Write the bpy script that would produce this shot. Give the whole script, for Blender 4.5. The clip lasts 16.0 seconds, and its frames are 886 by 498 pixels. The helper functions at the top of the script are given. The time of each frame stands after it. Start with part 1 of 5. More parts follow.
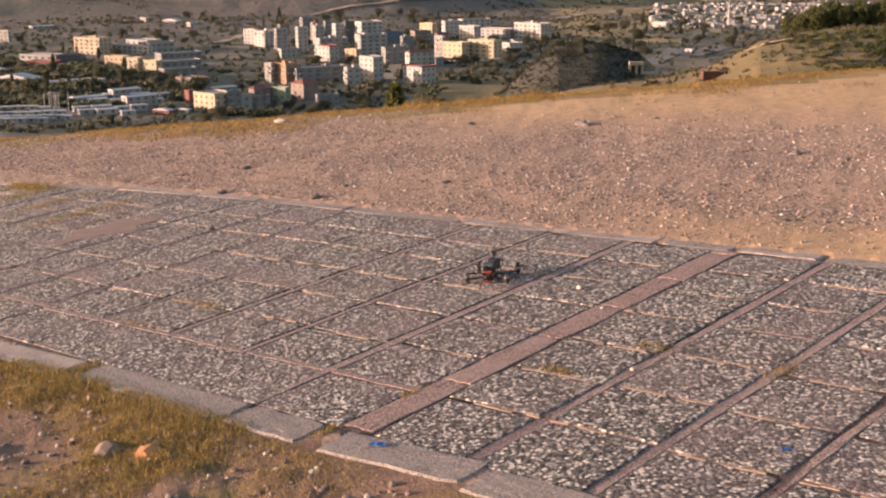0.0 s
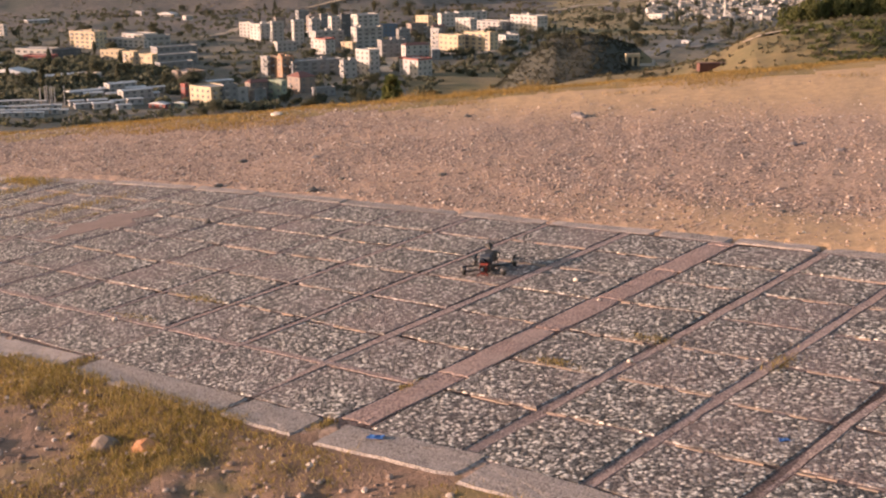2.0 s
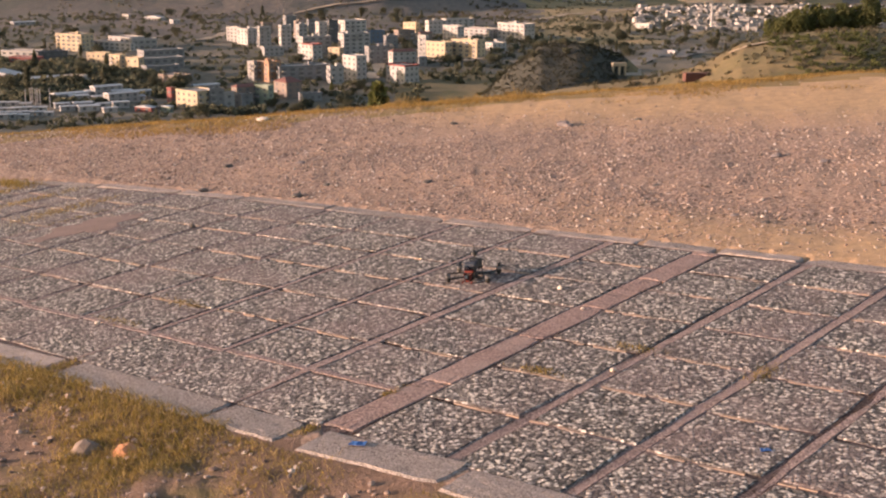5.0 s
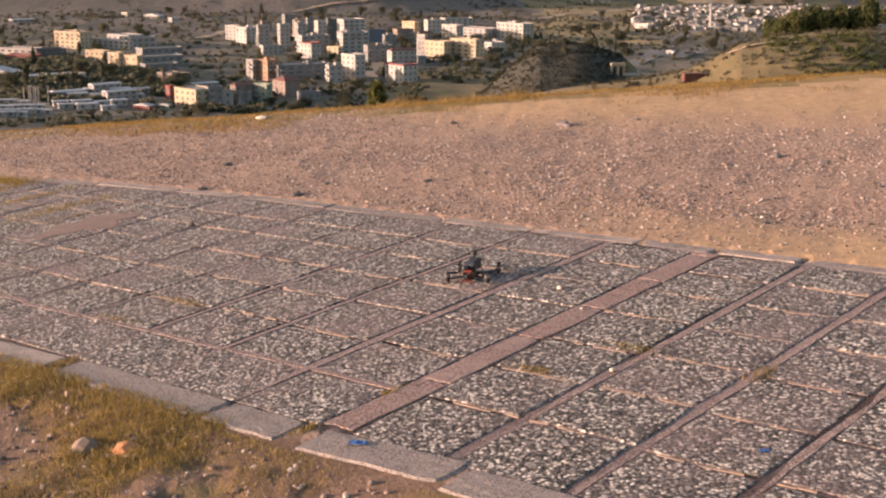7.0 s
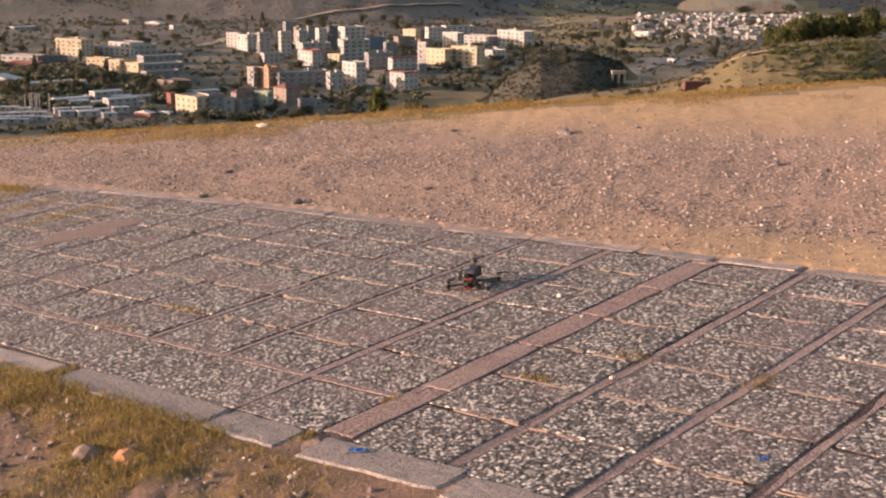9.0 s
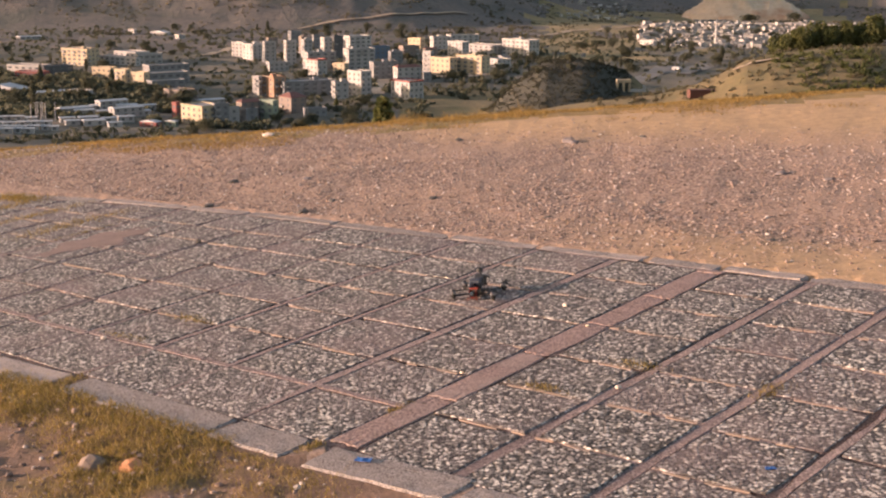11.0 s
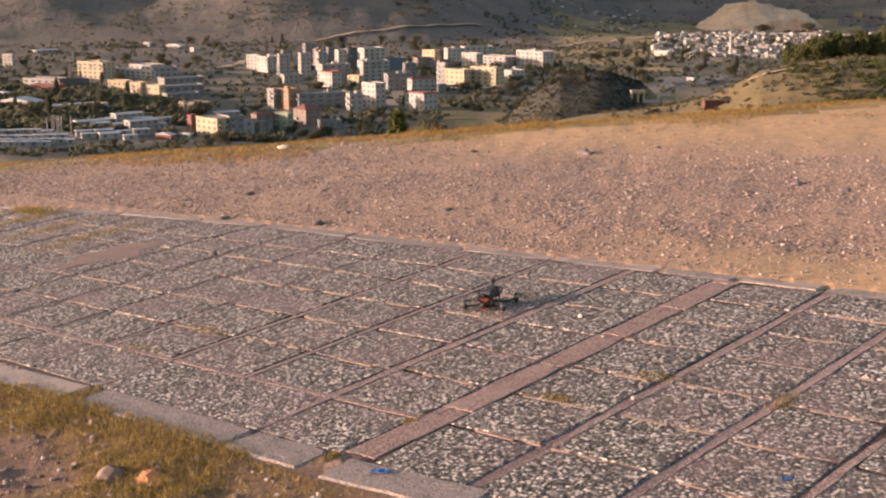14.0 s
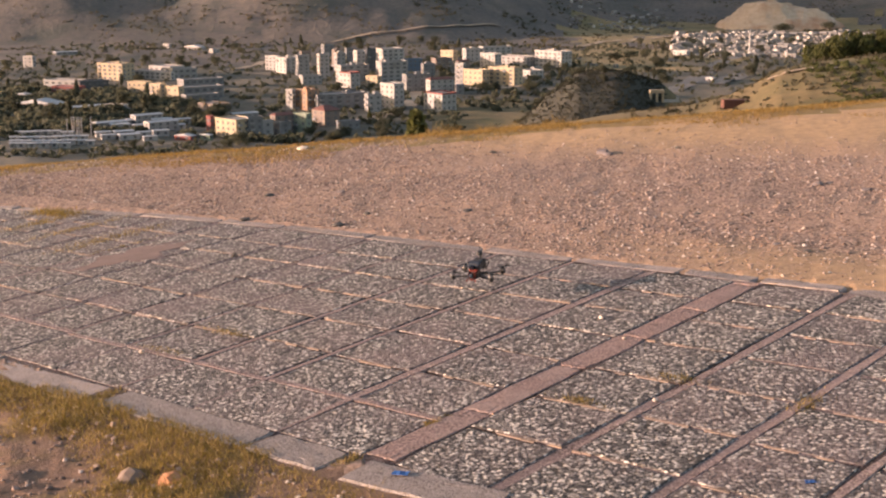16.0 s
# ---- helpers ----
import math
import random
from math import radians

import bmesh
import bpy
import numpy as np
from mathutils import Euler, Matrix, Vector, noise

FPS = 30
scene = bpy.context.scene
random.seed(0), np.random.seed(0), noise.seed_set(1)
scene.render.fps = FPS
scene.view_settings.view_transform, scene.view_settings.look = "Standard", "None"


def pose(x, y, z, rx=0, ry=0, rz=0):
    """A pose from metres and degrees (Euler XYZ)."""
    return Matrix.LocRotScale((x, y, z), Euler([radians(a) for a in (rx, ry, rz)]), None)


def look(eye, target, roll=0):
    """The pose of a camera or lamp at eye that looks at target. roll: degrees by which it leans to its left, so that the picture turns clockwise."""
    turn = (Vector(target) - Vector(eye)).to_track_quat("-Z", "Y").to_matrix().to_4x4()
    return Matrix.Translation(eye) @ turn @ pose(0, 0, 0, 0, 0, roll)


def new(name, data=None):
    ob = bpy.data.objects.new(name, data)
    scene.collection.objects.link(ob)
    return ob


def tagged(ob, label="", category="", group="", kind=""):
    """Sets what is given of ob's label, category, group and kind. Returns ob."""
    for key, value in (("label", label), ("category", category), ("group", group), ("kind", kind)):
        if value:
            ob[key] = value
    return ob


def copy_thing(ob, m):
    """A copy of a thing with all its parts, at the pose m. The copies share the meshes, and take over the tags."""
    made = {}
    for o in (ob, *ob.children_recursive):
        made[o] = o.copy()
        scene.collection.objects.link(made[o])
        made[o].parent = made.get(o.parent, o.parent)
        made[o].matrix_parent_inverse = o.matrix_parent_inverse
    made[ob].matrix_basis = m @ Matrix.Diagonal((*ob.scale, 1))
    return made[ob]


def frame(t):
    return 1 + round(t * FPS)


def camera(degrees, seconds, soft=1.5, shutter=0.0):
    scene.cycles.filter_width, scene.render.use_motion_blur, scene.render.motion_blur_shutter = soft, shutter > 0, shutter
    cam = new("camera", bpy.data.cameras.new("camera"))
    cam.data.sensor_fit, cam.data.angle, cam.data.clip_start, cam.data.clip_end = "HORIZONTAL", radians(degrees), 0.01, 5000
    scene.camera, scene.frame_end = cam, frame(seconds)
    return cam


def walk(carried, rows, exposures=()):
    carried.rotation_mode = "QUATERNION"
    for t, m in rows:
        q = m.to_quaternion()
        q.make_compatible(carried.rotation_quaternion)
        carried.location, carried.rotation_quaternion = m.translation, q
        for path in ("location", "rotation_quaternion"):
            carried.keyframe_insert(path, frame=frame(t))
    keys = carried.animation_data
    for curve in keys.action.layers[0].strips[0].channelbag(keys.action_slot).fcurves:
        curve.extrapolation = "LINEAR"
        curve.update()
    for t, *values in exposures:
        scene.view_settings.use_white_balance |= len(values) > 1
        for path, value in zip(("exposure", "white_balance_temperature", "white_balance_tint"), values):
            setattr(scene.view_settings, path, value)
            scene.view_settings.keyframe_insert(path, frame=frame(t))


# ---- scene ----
FOV = 37.89
cam = camera(FOV, 16.0, soft=2.2, shutter=0.4)
PATH = [
    (0, pose(0.0061, 0.0234, 1.6498, 76.005, 0.268, -0.301)),
    (0.5, pose(0.0144, 0.0220, 1.6516, 75.912, 0.333, -0.603)),
    (1, pose(0.0083, 0.0239, 1.6513, 75.875, 0.273, -0.781)),
    (1.5, pose(0.0076, 0.0267, 1.6474, 75.766, 0.273, -0.434)),
    (2, pose(0.0083, 0.0302, 1.6470, 75.683, 0.462, -0.485)),
    (2.5, pose(0.0090, 0.0343, 1.6470, 75.710, 0.538, -0.473)),
    (3, pose(0.0119, 0.0265, 1.6494, 75.772, 0.620, -0.627)),
    (3.5, pose(0.0143, 0.0205, 1.6480, 75.860, 0.015, -0.791)),
    (4, pose(0.0132, 0.0238, 1.6479, 75.960, -0.171, -0.931)),
    (6.5, pose(0.0045, 0.0284, 1.6516, 75.992, -0.444, -1.024)),
    (7, pose(0.0023, 0.0254, 1.6499, 75.955, -0.529, -1.012)),
    (7.5, pose(0.0011, 0.0223, 1.6525, 75.985, -0.703, -0.905)),
    (8, pose(0.0016, 0.0146, 1.6526, 76.180, -0.729, -0.865)),
    (8.5, pose(0.0047, 0.0150, 1.6548, 76.255, -0.764, -0.877)),
    (9, pose(0.0039, 0.0147, 1.6537, 76.288, -0.583, -0.970)),
    (11.5, pose(0.0023, 0.0114, 1.6588, 76.729, -0.485, -0.671)),
    (12, pose(0.0023, 0.0081, 1.6585, 76.770, -0.525, -0.547)),
    (12.5, pose(0.0027, 0.0008, 1.6629, 76.990, -0.568, -0.461)),
    (13, pose(0.0037, -0.0021, 1.6649, 77.357, -0.493, -0.429)),
    (13.5, pose(0.0014, -0.0038, 1.6619, 77.336, -0.317, -0.227)),
    (14, pose(-0.0007, -0.0014, 1.6613, 77.175, -0.157, -0.163)),
    (14.5, pose(0.0, 0.0, 1.6600, 77.206, 0.0, 0.0)),
    (15, pose(0.0021, 0.0043, 1.6629, 77.202, -0.004, 0.071)),
    (15.5, pose(-0.0014, 0.0074, 1.6617, 77.080, 0.136, 0.207)),
    (16, pose(-0.0069, 0.0086, 1.6641, 77.191, 0.111, 0.627)),
]
walk(cam, PATH, exposures=[(0, 1.1, 6620, 22), (16, 1.1, 6620, 22)])

# ---- light: a low evening sun from the west ----
SUN_UP = 7.0
world = bpy.data.worlds.new("world")
scene.world = world
world.use_nodes = True
wn = world.node_tree.nodes
sky = wn.new("ShaderNodeTexSky")
sky.sky_type, sky.sun_disc = "NISHITA", False
sky.sun_elevation, sky.sun_rotation = radians(SUN_UP), radians(-93)
sky.air_density, sky.dust_density = 1.2, 2.0
wn["Background"].inputs["Strength"].default_value = 0.15
world.node_tree.links.new(sky.outputs[0], wn["Background"].inputs["Color"])
sun = new("sun", bpy.data.lights.new("sun", "SUN"))
sun.data.energy, sun.data.angle, sun.data.color = 5.0, radians(0.6), (1.0, 0.72, 0.54)
sun.matrix_basis = look((-60, -3, 60 * math.tan(radians(SUN_UP))), (0, 0, 0))

# ---- materials ----


def nodes_of(name):
    m = bpy.data.materials.new(name)
    m.use_nodes = True
    t = m.node_tree
    return m, t, t.nodes["Principled BSDF"]


def add(t, kind, **values):
    n = t.nodes.new("ShaderNode" + kind)
    for key, value in values.items():
        n.inputs[key].default_value = value
    return n


def ramp_of(t, source, stops):
    r = add(t, "ValToRGB")
    while len(r.color_ramp.elements) < len(stops):
        r.color_ramp.elements.new(0.5)
    for e, (at, colour) in zip(r.color_ramp.elements, stops):
        e.position, e.color = at, (*colour, 1)
    t.links.new(source, r.inputs[0])
    return r


def place_of(t, varied):
    """Object coordinates; varied: shifted by a random step for each object."""
    co = add(t, "TexCoord")
    if not varied:
        return co.outputs["Object"]
    info = add(t, "ObjectInfo")
    shift = add(t, "VectorMath")
    shift.operation = "MULTIPLY_ADD"
    shift.inputs[1].default_value = (1, 1, 1)
    spread = add(t, "VectorMath")
    spread.operation = "SCALE"
    spread.inputs[0].default_value = (37.0, 53.0, 29.0)
    t.links.new(info.outputs["Random"], spread.inputs["Scale"])
    t.links.new(co.outputs["Object"], shift.inputs[0])
    t.links.new(spread.outputs[0], shift.inputs[2])
    return shift.outputs[0]


def surface(name, dark, light, scale=8.0, fine=60.0, rough=0.85, bump=0.3, depth=0.01, metal=0.0, stain=None, stain_scale=1.0, varied=True, coat=0.0, low=0.35, high=0.65):
    """Two tones mixed by coarse and fine grain, with relief and a third tone in stains."""
    m, t, p = nodes_of(name)
    at = place_of(t, varied)
    big = add(t, "TexNoise", Scale=scale, Detail=5.0, Roughness=0.6)
    small = add(t, "TexNoise", Scale=fine, Detail=4.0, Roughness=0.7)
    t.links.new(at, big.inputs["Vector"]), t.links.new(at, small.inputs["Vector"])
    both = add(t, "Math")
    both.operation = "MULTIPLY_ADD"
    both.inputs[1].default_value = 0.5
    half = add(t, "Math")
    half.operation = "MULTIPLY"
    half.inputs[1].default_value = 0.5
    t.links.new(small.outputs["Fac"], half.inputs[0])
    t.links.new(big.outputs["Fac"], both.inputs[0]), t.links.new(half.outputs[0], both.inputs[2])
    r = ramp_of(t, both.outputs[0], [(low, dark), (high, light)])
    colour = r.outputs["Color"]
    if stain:
        patch = add(t, "TexNoise", Scale=stain_scale, Detail=4.0, Roughness=0.65)
        t.links.new(at, patch.inputs["Vector"])
        mask = ramp_of(t, patch.outputs["Fac"], [(0.48, (0, 0, 0)), (0.66, (1, 1, 1))])
        mix = add(t, "Mix")
        mix.data_type = "RGBA"
        t.links.new(mask.outputs["Color"], mix.inputs["Factor"])
        t.links.new(colour, mix.inputs["A"])
        mix.inputs["B"].default_value = (*stain, 1)
        colour = mix.outputs["Result"]
    t.links.new(colour, p.inputs["Base Color"])
    p.inputs["Roughness"].default_value, p.inputs["Metallic"].default_value = rough, metal
    p.inputs["Coat Weight"].default_value = coat
    if bump:
        b = add(t, "Bump", Strength=bump, Distance=depth)
        t.links.new(both.outputs[0], b.inputs["Height"])
        t.links.new(b.outputs[0], p.inputs["Normal"])
    return m


def pebbled(name, stops, size, rough=0.7, bump=0.8, depth=0.006, dust=(0.3, 0.2, 0.15), dust_scale=1.5, dust_low=0.5, varied=True):
    """Small stones set side by side: a tone for each stone, rounded relief, dust in patches."""
    m, t, p = nodes_of(name)
    at = place_of(t, varied)
    wob = add(t, "TexNoise", Scale=2.2 / size, Detail=1.0)
    t.links.new(at, wob.inputs["Vector"])
    bent = add(t, "VectorMath")
    bent.operation = "MULTIPLY_ADD"
    bent.inputs[1].default_value = (size * 0.9,) * 3
    t.links.new(wob.outputs["Color"], bent.inputs[0]), t.links.new(at, bent.inputs[2])
    cell = add(t, "TexVoronoi", Scale=1 / size, Randomness=1.0)
    t.links.new(bent.outputs[0], cell.inputs["Vector"])
    one = add(t, "SeparateColor")
    t.links.new(cell.outputs["Color"], one.inputs[0])
    tone = ramp_of(t, one.outputs[0], stops)
    gap = ramp_of(t, cell.outputs["Distance"], [(0.45, (1, 1, 1)), (0.75, (0.22, 0.2, 0.18))])
    mixed = add(t, "Mix")
    mixed.data_type, mixed.blend_type = "RGBA", "MULTIPLY"
    mixed.inputs["Factor"].default_value = 1
    t.links.new(tone.outputs["Color"], mixed.inputs["A"]), t.links.new(gap.outputs["Color"], mixed.inputs["B"])
    patch = add(t, "TexNoise", Scale=dust_scale, Detail=5.0, Roughness=0.65)
    t.links.new(at, patch.inputs["Vector"])
    mask = ramp_of(t, patch.outputs["Fac"], [(dust_low, (0, 0, 0)), (dust_low + 0.25, (0.75, 0.75, 0.75))])
    mix = add(t, "Mix")
    mix.data_type = "RGBA"
    share = add(t, "Math")
    share.operation, share.use_clamp = "MULTIPLY", True
    share.inputs[1].default_value = 1.0
    t.links.new(mask.outputs["Color"], share.inputs[0])
    if varied:
        luck = add(t, "ObjectInfo")
        more = add(t, "Math")
        more.operation = "MULTIPLY_ADD"
        more.inputs[1].default_value, more.inputs[2].default_value = 0.95, 0.08
        t.links.new(luck.outputs["Random"], more.inputs[0])
        t.links.new(more.outputs[0], share.inputs[1])
    t.links.new(share.outputs[0], mix.inputs["Factor"])
    t.links.new(mixed.outputs["Result"], mix.inputs["A"])
    mix.inputs["B"].default_value = (*dust, 1)
    t.links.new(mix.outputs["Result"], p.inputs["Base Color"])
    p.inputs["Roughness"].default_value = rough
    b = add(t, "Bump", Strength=bump, Distance=depth)
    b.invert = True
    t.links.new(cell.outputs["Distance"], b.inputs["Height"])
    t.links.new(b.outputs[0], p.inputs["Normal"])
    return m


def islands(name, stops, rough=0.85, thin=0.0):
    """A tone for each loose piece of a joined mesh; thin: the share of light that passes through a leaf."""
    m, t, p = nodes_of(name)
    geo = add(t, "NewGeometry")
    r = ramp_of(t, geo.outputs["Random Per Island"], stops)
    grain = add(t, "TexNoise", Scale=90.0, Detail=3.0)
    co = add(t, "TexCoord")
    t.links.new(co.outputs["Object"], grain.inputs["Vector"])
    g = ramp_of(t, grain.outputs["Fac"], [(0.3, (0.75, 0.75, 0.75)), (0.7, (1.15, 1.15, 1.15))])
    mix = add(t, "Mix")
    mix.data_type, mix.blend_type = "RGBA", "MULTIPLY"
    mix.inputs["Factor"].default_value = 1
    t.links.new(r.outputs["Color"], mix.inputs["A"]), t.links.new(g.outputs["Color"], mix.inputs["B"])
    t.links.new(mix.outputs["Result"], p.inputs["Base Color"])
    p.inputs["Roughness"].default_value = rough
    if thin:
        through_leaf = add(t, "BsdfTranslucent")
        t.links.new(mix.outputs["Result"], through_leaf.inputs["Color"])
        blend = add(t, "MixShader", Fac=thin)
        t.links.new(p.outputs[0], blend.inputs[1]), t.links.new(through_leaf.outputs[0], blend.inputs[2])
        t.links.new(blend.outputs[0], t.nodes["Material Output"].inputs["Surface"])
    return m


AGGREGATE = pebbled("washed_aggregate", [(0.0, (0.028, 0.026, 0.027)), (0.3, (0.088, 0.081, 0.078)), (0.52, (0.182, 0.165, 0.155)), (0.74, (0.33, 0.301, 0.276)), (0.93, (0.77, 0.71, 0.64))], 0.0122, dust=(0.212, 0.154, 0.15), dust_low=0.43, dust_scale=2.2)
MORTAR = pebbled("pink_mortar", [(0.0, (0.2, 0.148, 0.14)), (0.5, (0.3, 0.222, 0.21)), (0.85, (0.37, 0.277, 0.26)), (1.0, (0.52, 0.43, 0.39))], 0.007, bump=0.5, depth=0.002, dust=(0.25, 0.185, 0.175), dust_scale=9, dust_low=0.42)
CREAM = surface("cream_mortar", (0.21, 0.155, 0.122), (0.4, 0.3, 0.228), 10, 150, bump=0.4, depth=0.003, stain=(0.24, 0.178, 0.16), stain_scale=2.5)
RED_STRIP = pebbled("red_concrete", [(0.0, (0.25, 0.165, 0.148)), (0.5, (0.34, 0.232, 0.208)), (0.85, (0.4, 0.28, 0.25)), (1.0, (0.5, 0.38, 0.34))], 0.007, bump=0.45, depth=0.002, dust=(0.31, 0.235, 0.21), dust_scale=6, dust_low=0.4)
KERB = pebbled("kerb_concrete", [(0.0, (0.23, 0.198, 0.185)), (0.4, (0.29, 0.252, 0.236)), (0.8, (0.34, 0.297, 0.278)), (1.0, (0.42, 0.37, 0.345))], 0.006, bump=0.5, depth=0.003, dust=(0.41, 0.34, 0.31), dust_scale=6, dust_low=0.36)
GRAVEL = pebbled("gravel_ground", [(0.0, (0.25, 0.165, 0.13)), (0.4, (0.33, 0.225, 0.18)), (0.8, (0.39, 0.275, 0.22)), (1.0, (0.46, 0.345, 0.285))], 0.02, bump=0.45, depth=0.005, dust=(0.39, 0.262, 0.19), dust_scale=0.45, dust_low=0.42, rough=0.95, varied=False)


def sweep_bare(m, earth):
    """Lets golden earth show where the ground's own bareness says so."""
    t = m.node_tree
    p = t.nodes["Principled BSDF"]
    under = p.inputs["Base Color"].links[0].from_socket
    bare = add(t, "Attribute")
    bare.attribute_name = "bare"
    co = add(t, "TexCoord")
    grain = add(t, "TexNoise", Scale=14.0, Detail=6.0, Roughness=0.7)
    t.links.new(co.outputs["Object"], grain.inputs["Vector"])
    tone = ramp_of(t, grain.outputs["Fac"], [(0.35, tuple(0.8 * c for c in earth)), (0.65, tuple(1.12 * c for c in earth))])
    jitter = add(t, "Math")
    jitter.operation = "MULTIPLY_ADD"
    jitter.inputs[1].default_value, jitter.inputs[2].default_value = 0.9, -0.45
    t.links.new(grain.outputs["Fac"], jitter.inputs[0])
    share = add(t, "Math")
    share.operation, share.use_clamp = "ADD", True
    t.links.new(bare.outputs["Fac"], share.inputs[0]), t.links.new(jitter.outputs[0], share.inputs[1])
    mix = add(t, "Mix")
    mix.data_type = "RGBA"
    t.links.new(share.outputs[0], mix.inputs["Factor"])
    t.links.new(under, mix.inputs["A"]), t.links.new(tone.outputs["Color"], mix.inputs["B"])
    t.links.new(mix.outputs["Result"], p.inputs["Base Color"])


sweep_bare(GRAVEL, (0.45, 0.295, 0.16))
SOIL = surface("dry_soil", (0.11, 0.068, 0.045), (0.28, 0.175, 0.125), 5, 60, rough=0.95, bump=0.9, depth=0.02, stain=(0.2, 0.14, 0.06), stain_scale=2.2, varied=False)
STRAW = surface("dry_grass_ground", (0.19, 0.125, 0.042), (0.35, 0.225, 0.09), 2, 25, rough=0.95, bump=0.8, depth=0.03, stain=(0.18, 0.14, 0.052), stain_scale=0.8, varied=False)
SCRUB = surface("valley_scrub", (0.085, 0.088, 0.07), (0.25, 0.2, 0.15), 0.03, 0.2, rough=1.0, bump=0.6, depth=1.5, stain=(0.085, 0.085, 0.06), stain_scale=0.02, varied=False, low=0.38, high=0.7)
HILL = surface("far_hillside", (0.1, 0.096, 0.092), (0.22, 0.174, 0.142), 0.02, 0.16, rough=1.0, bump=0.8, depth=4.0, stain=(0.1, 0.1, 0.084), stain_scale=0.014, varied=False, low=0.36, high=0.68)
# dark scrub ground, deepened so its colour carries the knoll's shade
SHADED_KNOLL = surface("shade_darkened_scrub_slope", (0.03, 0.032, 0.025), (0.062, 0.06, 0.046), 0.08, 0.6, rough=1.0, bump=0.5, depth=0.4, stain=(0.045, 0.047, 0.034), stain_scale=0.04, varied=False)
SPUR = surface("olive_slope", (0.095, 0.08, 0.038), (0.23, 0.165, 0.08), 0.09, 0.5, rough=1.0, bump=0.6, depth=0.5, stain=(0.11, 0.1, 0.042), stain_scale=0.06, varied=False)
FIELD = surface("dry_field", (0.2, 0.155, 0.075), (0.36, 0.265, 0.135), 0.02, 0.15, rough=1.0, bump=0, stain=(0.16, 0.14, 0.065), stain_scale=0.012, varied=False)
STONES = islands("loose_stones", [(0.0, (0.13, 0.092, 0.076)), (0.35, (0.25, 0.178, 0.15)), (0.78, (0.37, 0.28, 0.235)), (0.95, (0.5, 0.41, 0.36)), (1.0, (0.68, 0.6, 0.545))])
BLADES = islands("dry_grass_blades", [(0.0, (0.15, 0.125, 0.03)), (0.4, (0.27, 0.2, 0.052)), (0.75, (0.37, 0.255, 0.085)), (1.0, (0.52, 0.39, 0.18))], thin=0.4)
GOLD = islands("golden_grass_blades", [(0.0, (0.2, 0.135, 0.035)), (0.5, (0.32, 0.205, 0.06)), (1.0, (0.43, 0.285, 0.1))], thin=0.4)
LEAVES = islands("dark_leaves", [(0.0, (0.1, 0.108, 0.076)), (0.6, (0.15, 0.152, 0.1)), (1.0, (0.19, 0.182, 0.118))], thin=0.45)
# darker copy of the leaves; the knoll's shade is in their colour
SHADED_LEAVES = islands("shade_darkened_leaves", [(0.0, (0.05, 0.054, 0.038)), (0.6, (0.07, 0.072, 0.05)), (1.0, (0.095, 0.092, 0.062))], thin=0.4)
PINE = islands("pine_leaves", [(0.0, (0.09, 0.104, 0.036)), (0.6, (0.14, 0.15, 0.052)), (1.0, (0.185, 0.185, 0.07))], thin=0.45)
OLIVE = islands("olive_scrub", [(0.0, (0.11, 0.104, 0.065)), (0.6, (0.15, 0.134, 0.082)), (1.0, (0.19, 0.16, 0.1))], thin=0.4)
BARK = surface("bark", (0.05, 0.035, 0.025), (0.14, 0.1, 0.07), 3, 30, bump=0.5)

# ---- building helpers ----


def mesh_of(name, bm, material):
    me = bpy.data.meshes.new(name)
    bm.to_mesh(me)
    bm.free()
    me.materials.append(material)
    return me


def part(name, bm, material, parent, label="", at=None):
    """One mesh object under a thing or a part."""
    ob = new(name, bm if isinstance(bm, bpy.types.Mesh) else mesh_of(name, bm, material))
    ob.parent = parent
    if at is not None:
        ob.matrix_basis = at
    return tagged(ob, label)


def thing(name, label, category, group="", kind="", at=None):
    ob = new(name)
    ob.empty_display_size = 0.1
    if at is not None:
        ob.matrix_basis = at
    return tagged(ob, label, category, group, kind)


def box(bm, x0, x1, y0, y1, z0, z1, bevel=0.0, m=None):
    """Adds a box, its edges bevelled, to bm."""
    made = bmesh.ops.create_cube(bm, size=1, matrix=Matrix.Translation(((x0 + x1) / 2, (y0 + y1) / 2, (z0 + z1) / 2)) @ Matrix.Diagonal((x1 - x0, y1 - y0, z1 - z0, 1)))["verts"]
    if bevel:
        edges = list({e for v in made for e in v.link_edges})
        made = list({v for f in bmesh.ops.bevel(bm, geom=edges, offset=bevel, segments=1, affect="EDGES")["faces"] for v in f.verts} | {v for v in made if v.is_valid})
    if m is not None:
        bmesh.ops.transform(bm, matrix=m, verts=made)
    return made


def rod(bm, a, b, r0, r1=None, sides=8, caps=True):
    """Adds a tapered rod from a to b."""
    a, b = Vector(a), Vector(b)
    way = b - a
    m = Matrix.Translation((a + b) / 2) @ way.to_track_quat("Z", "Y").to_matrix().to_4x4()
    return bmesh.ops.create_cone(bm, cap_ends=caps, segments=sides, radius1=r0, radius2=r0 if r1 is None else r1, depth=way.length, matrix=m)["verts"]


def built(*boxes, bevel=0.0):
    bm = bmesh.new()
    for b in boxes:
        box(bm, *b, bevel=bevel)
    return bm


def joined(name, verts, faces, material, label, category, kind="stuff", smooth_faces=False):
    me = bpy.data.meshes.new(name)
    me.from_pydata(verts, [], faces)
    me.materials.append(material)
    if smooth_faces:
        me.shade_smooth()
    return tagged(new(name, me), label, category, kind=kind)


def fbm(x, y, z=0.0):
    return noise.noise((x, y, z)) + 0.5 * noise.noise((2.1 * x, 2.1 * y, z + 5)) + 0.25 * noise.noise((4.3 * x, 4.3 * y, z + 9))


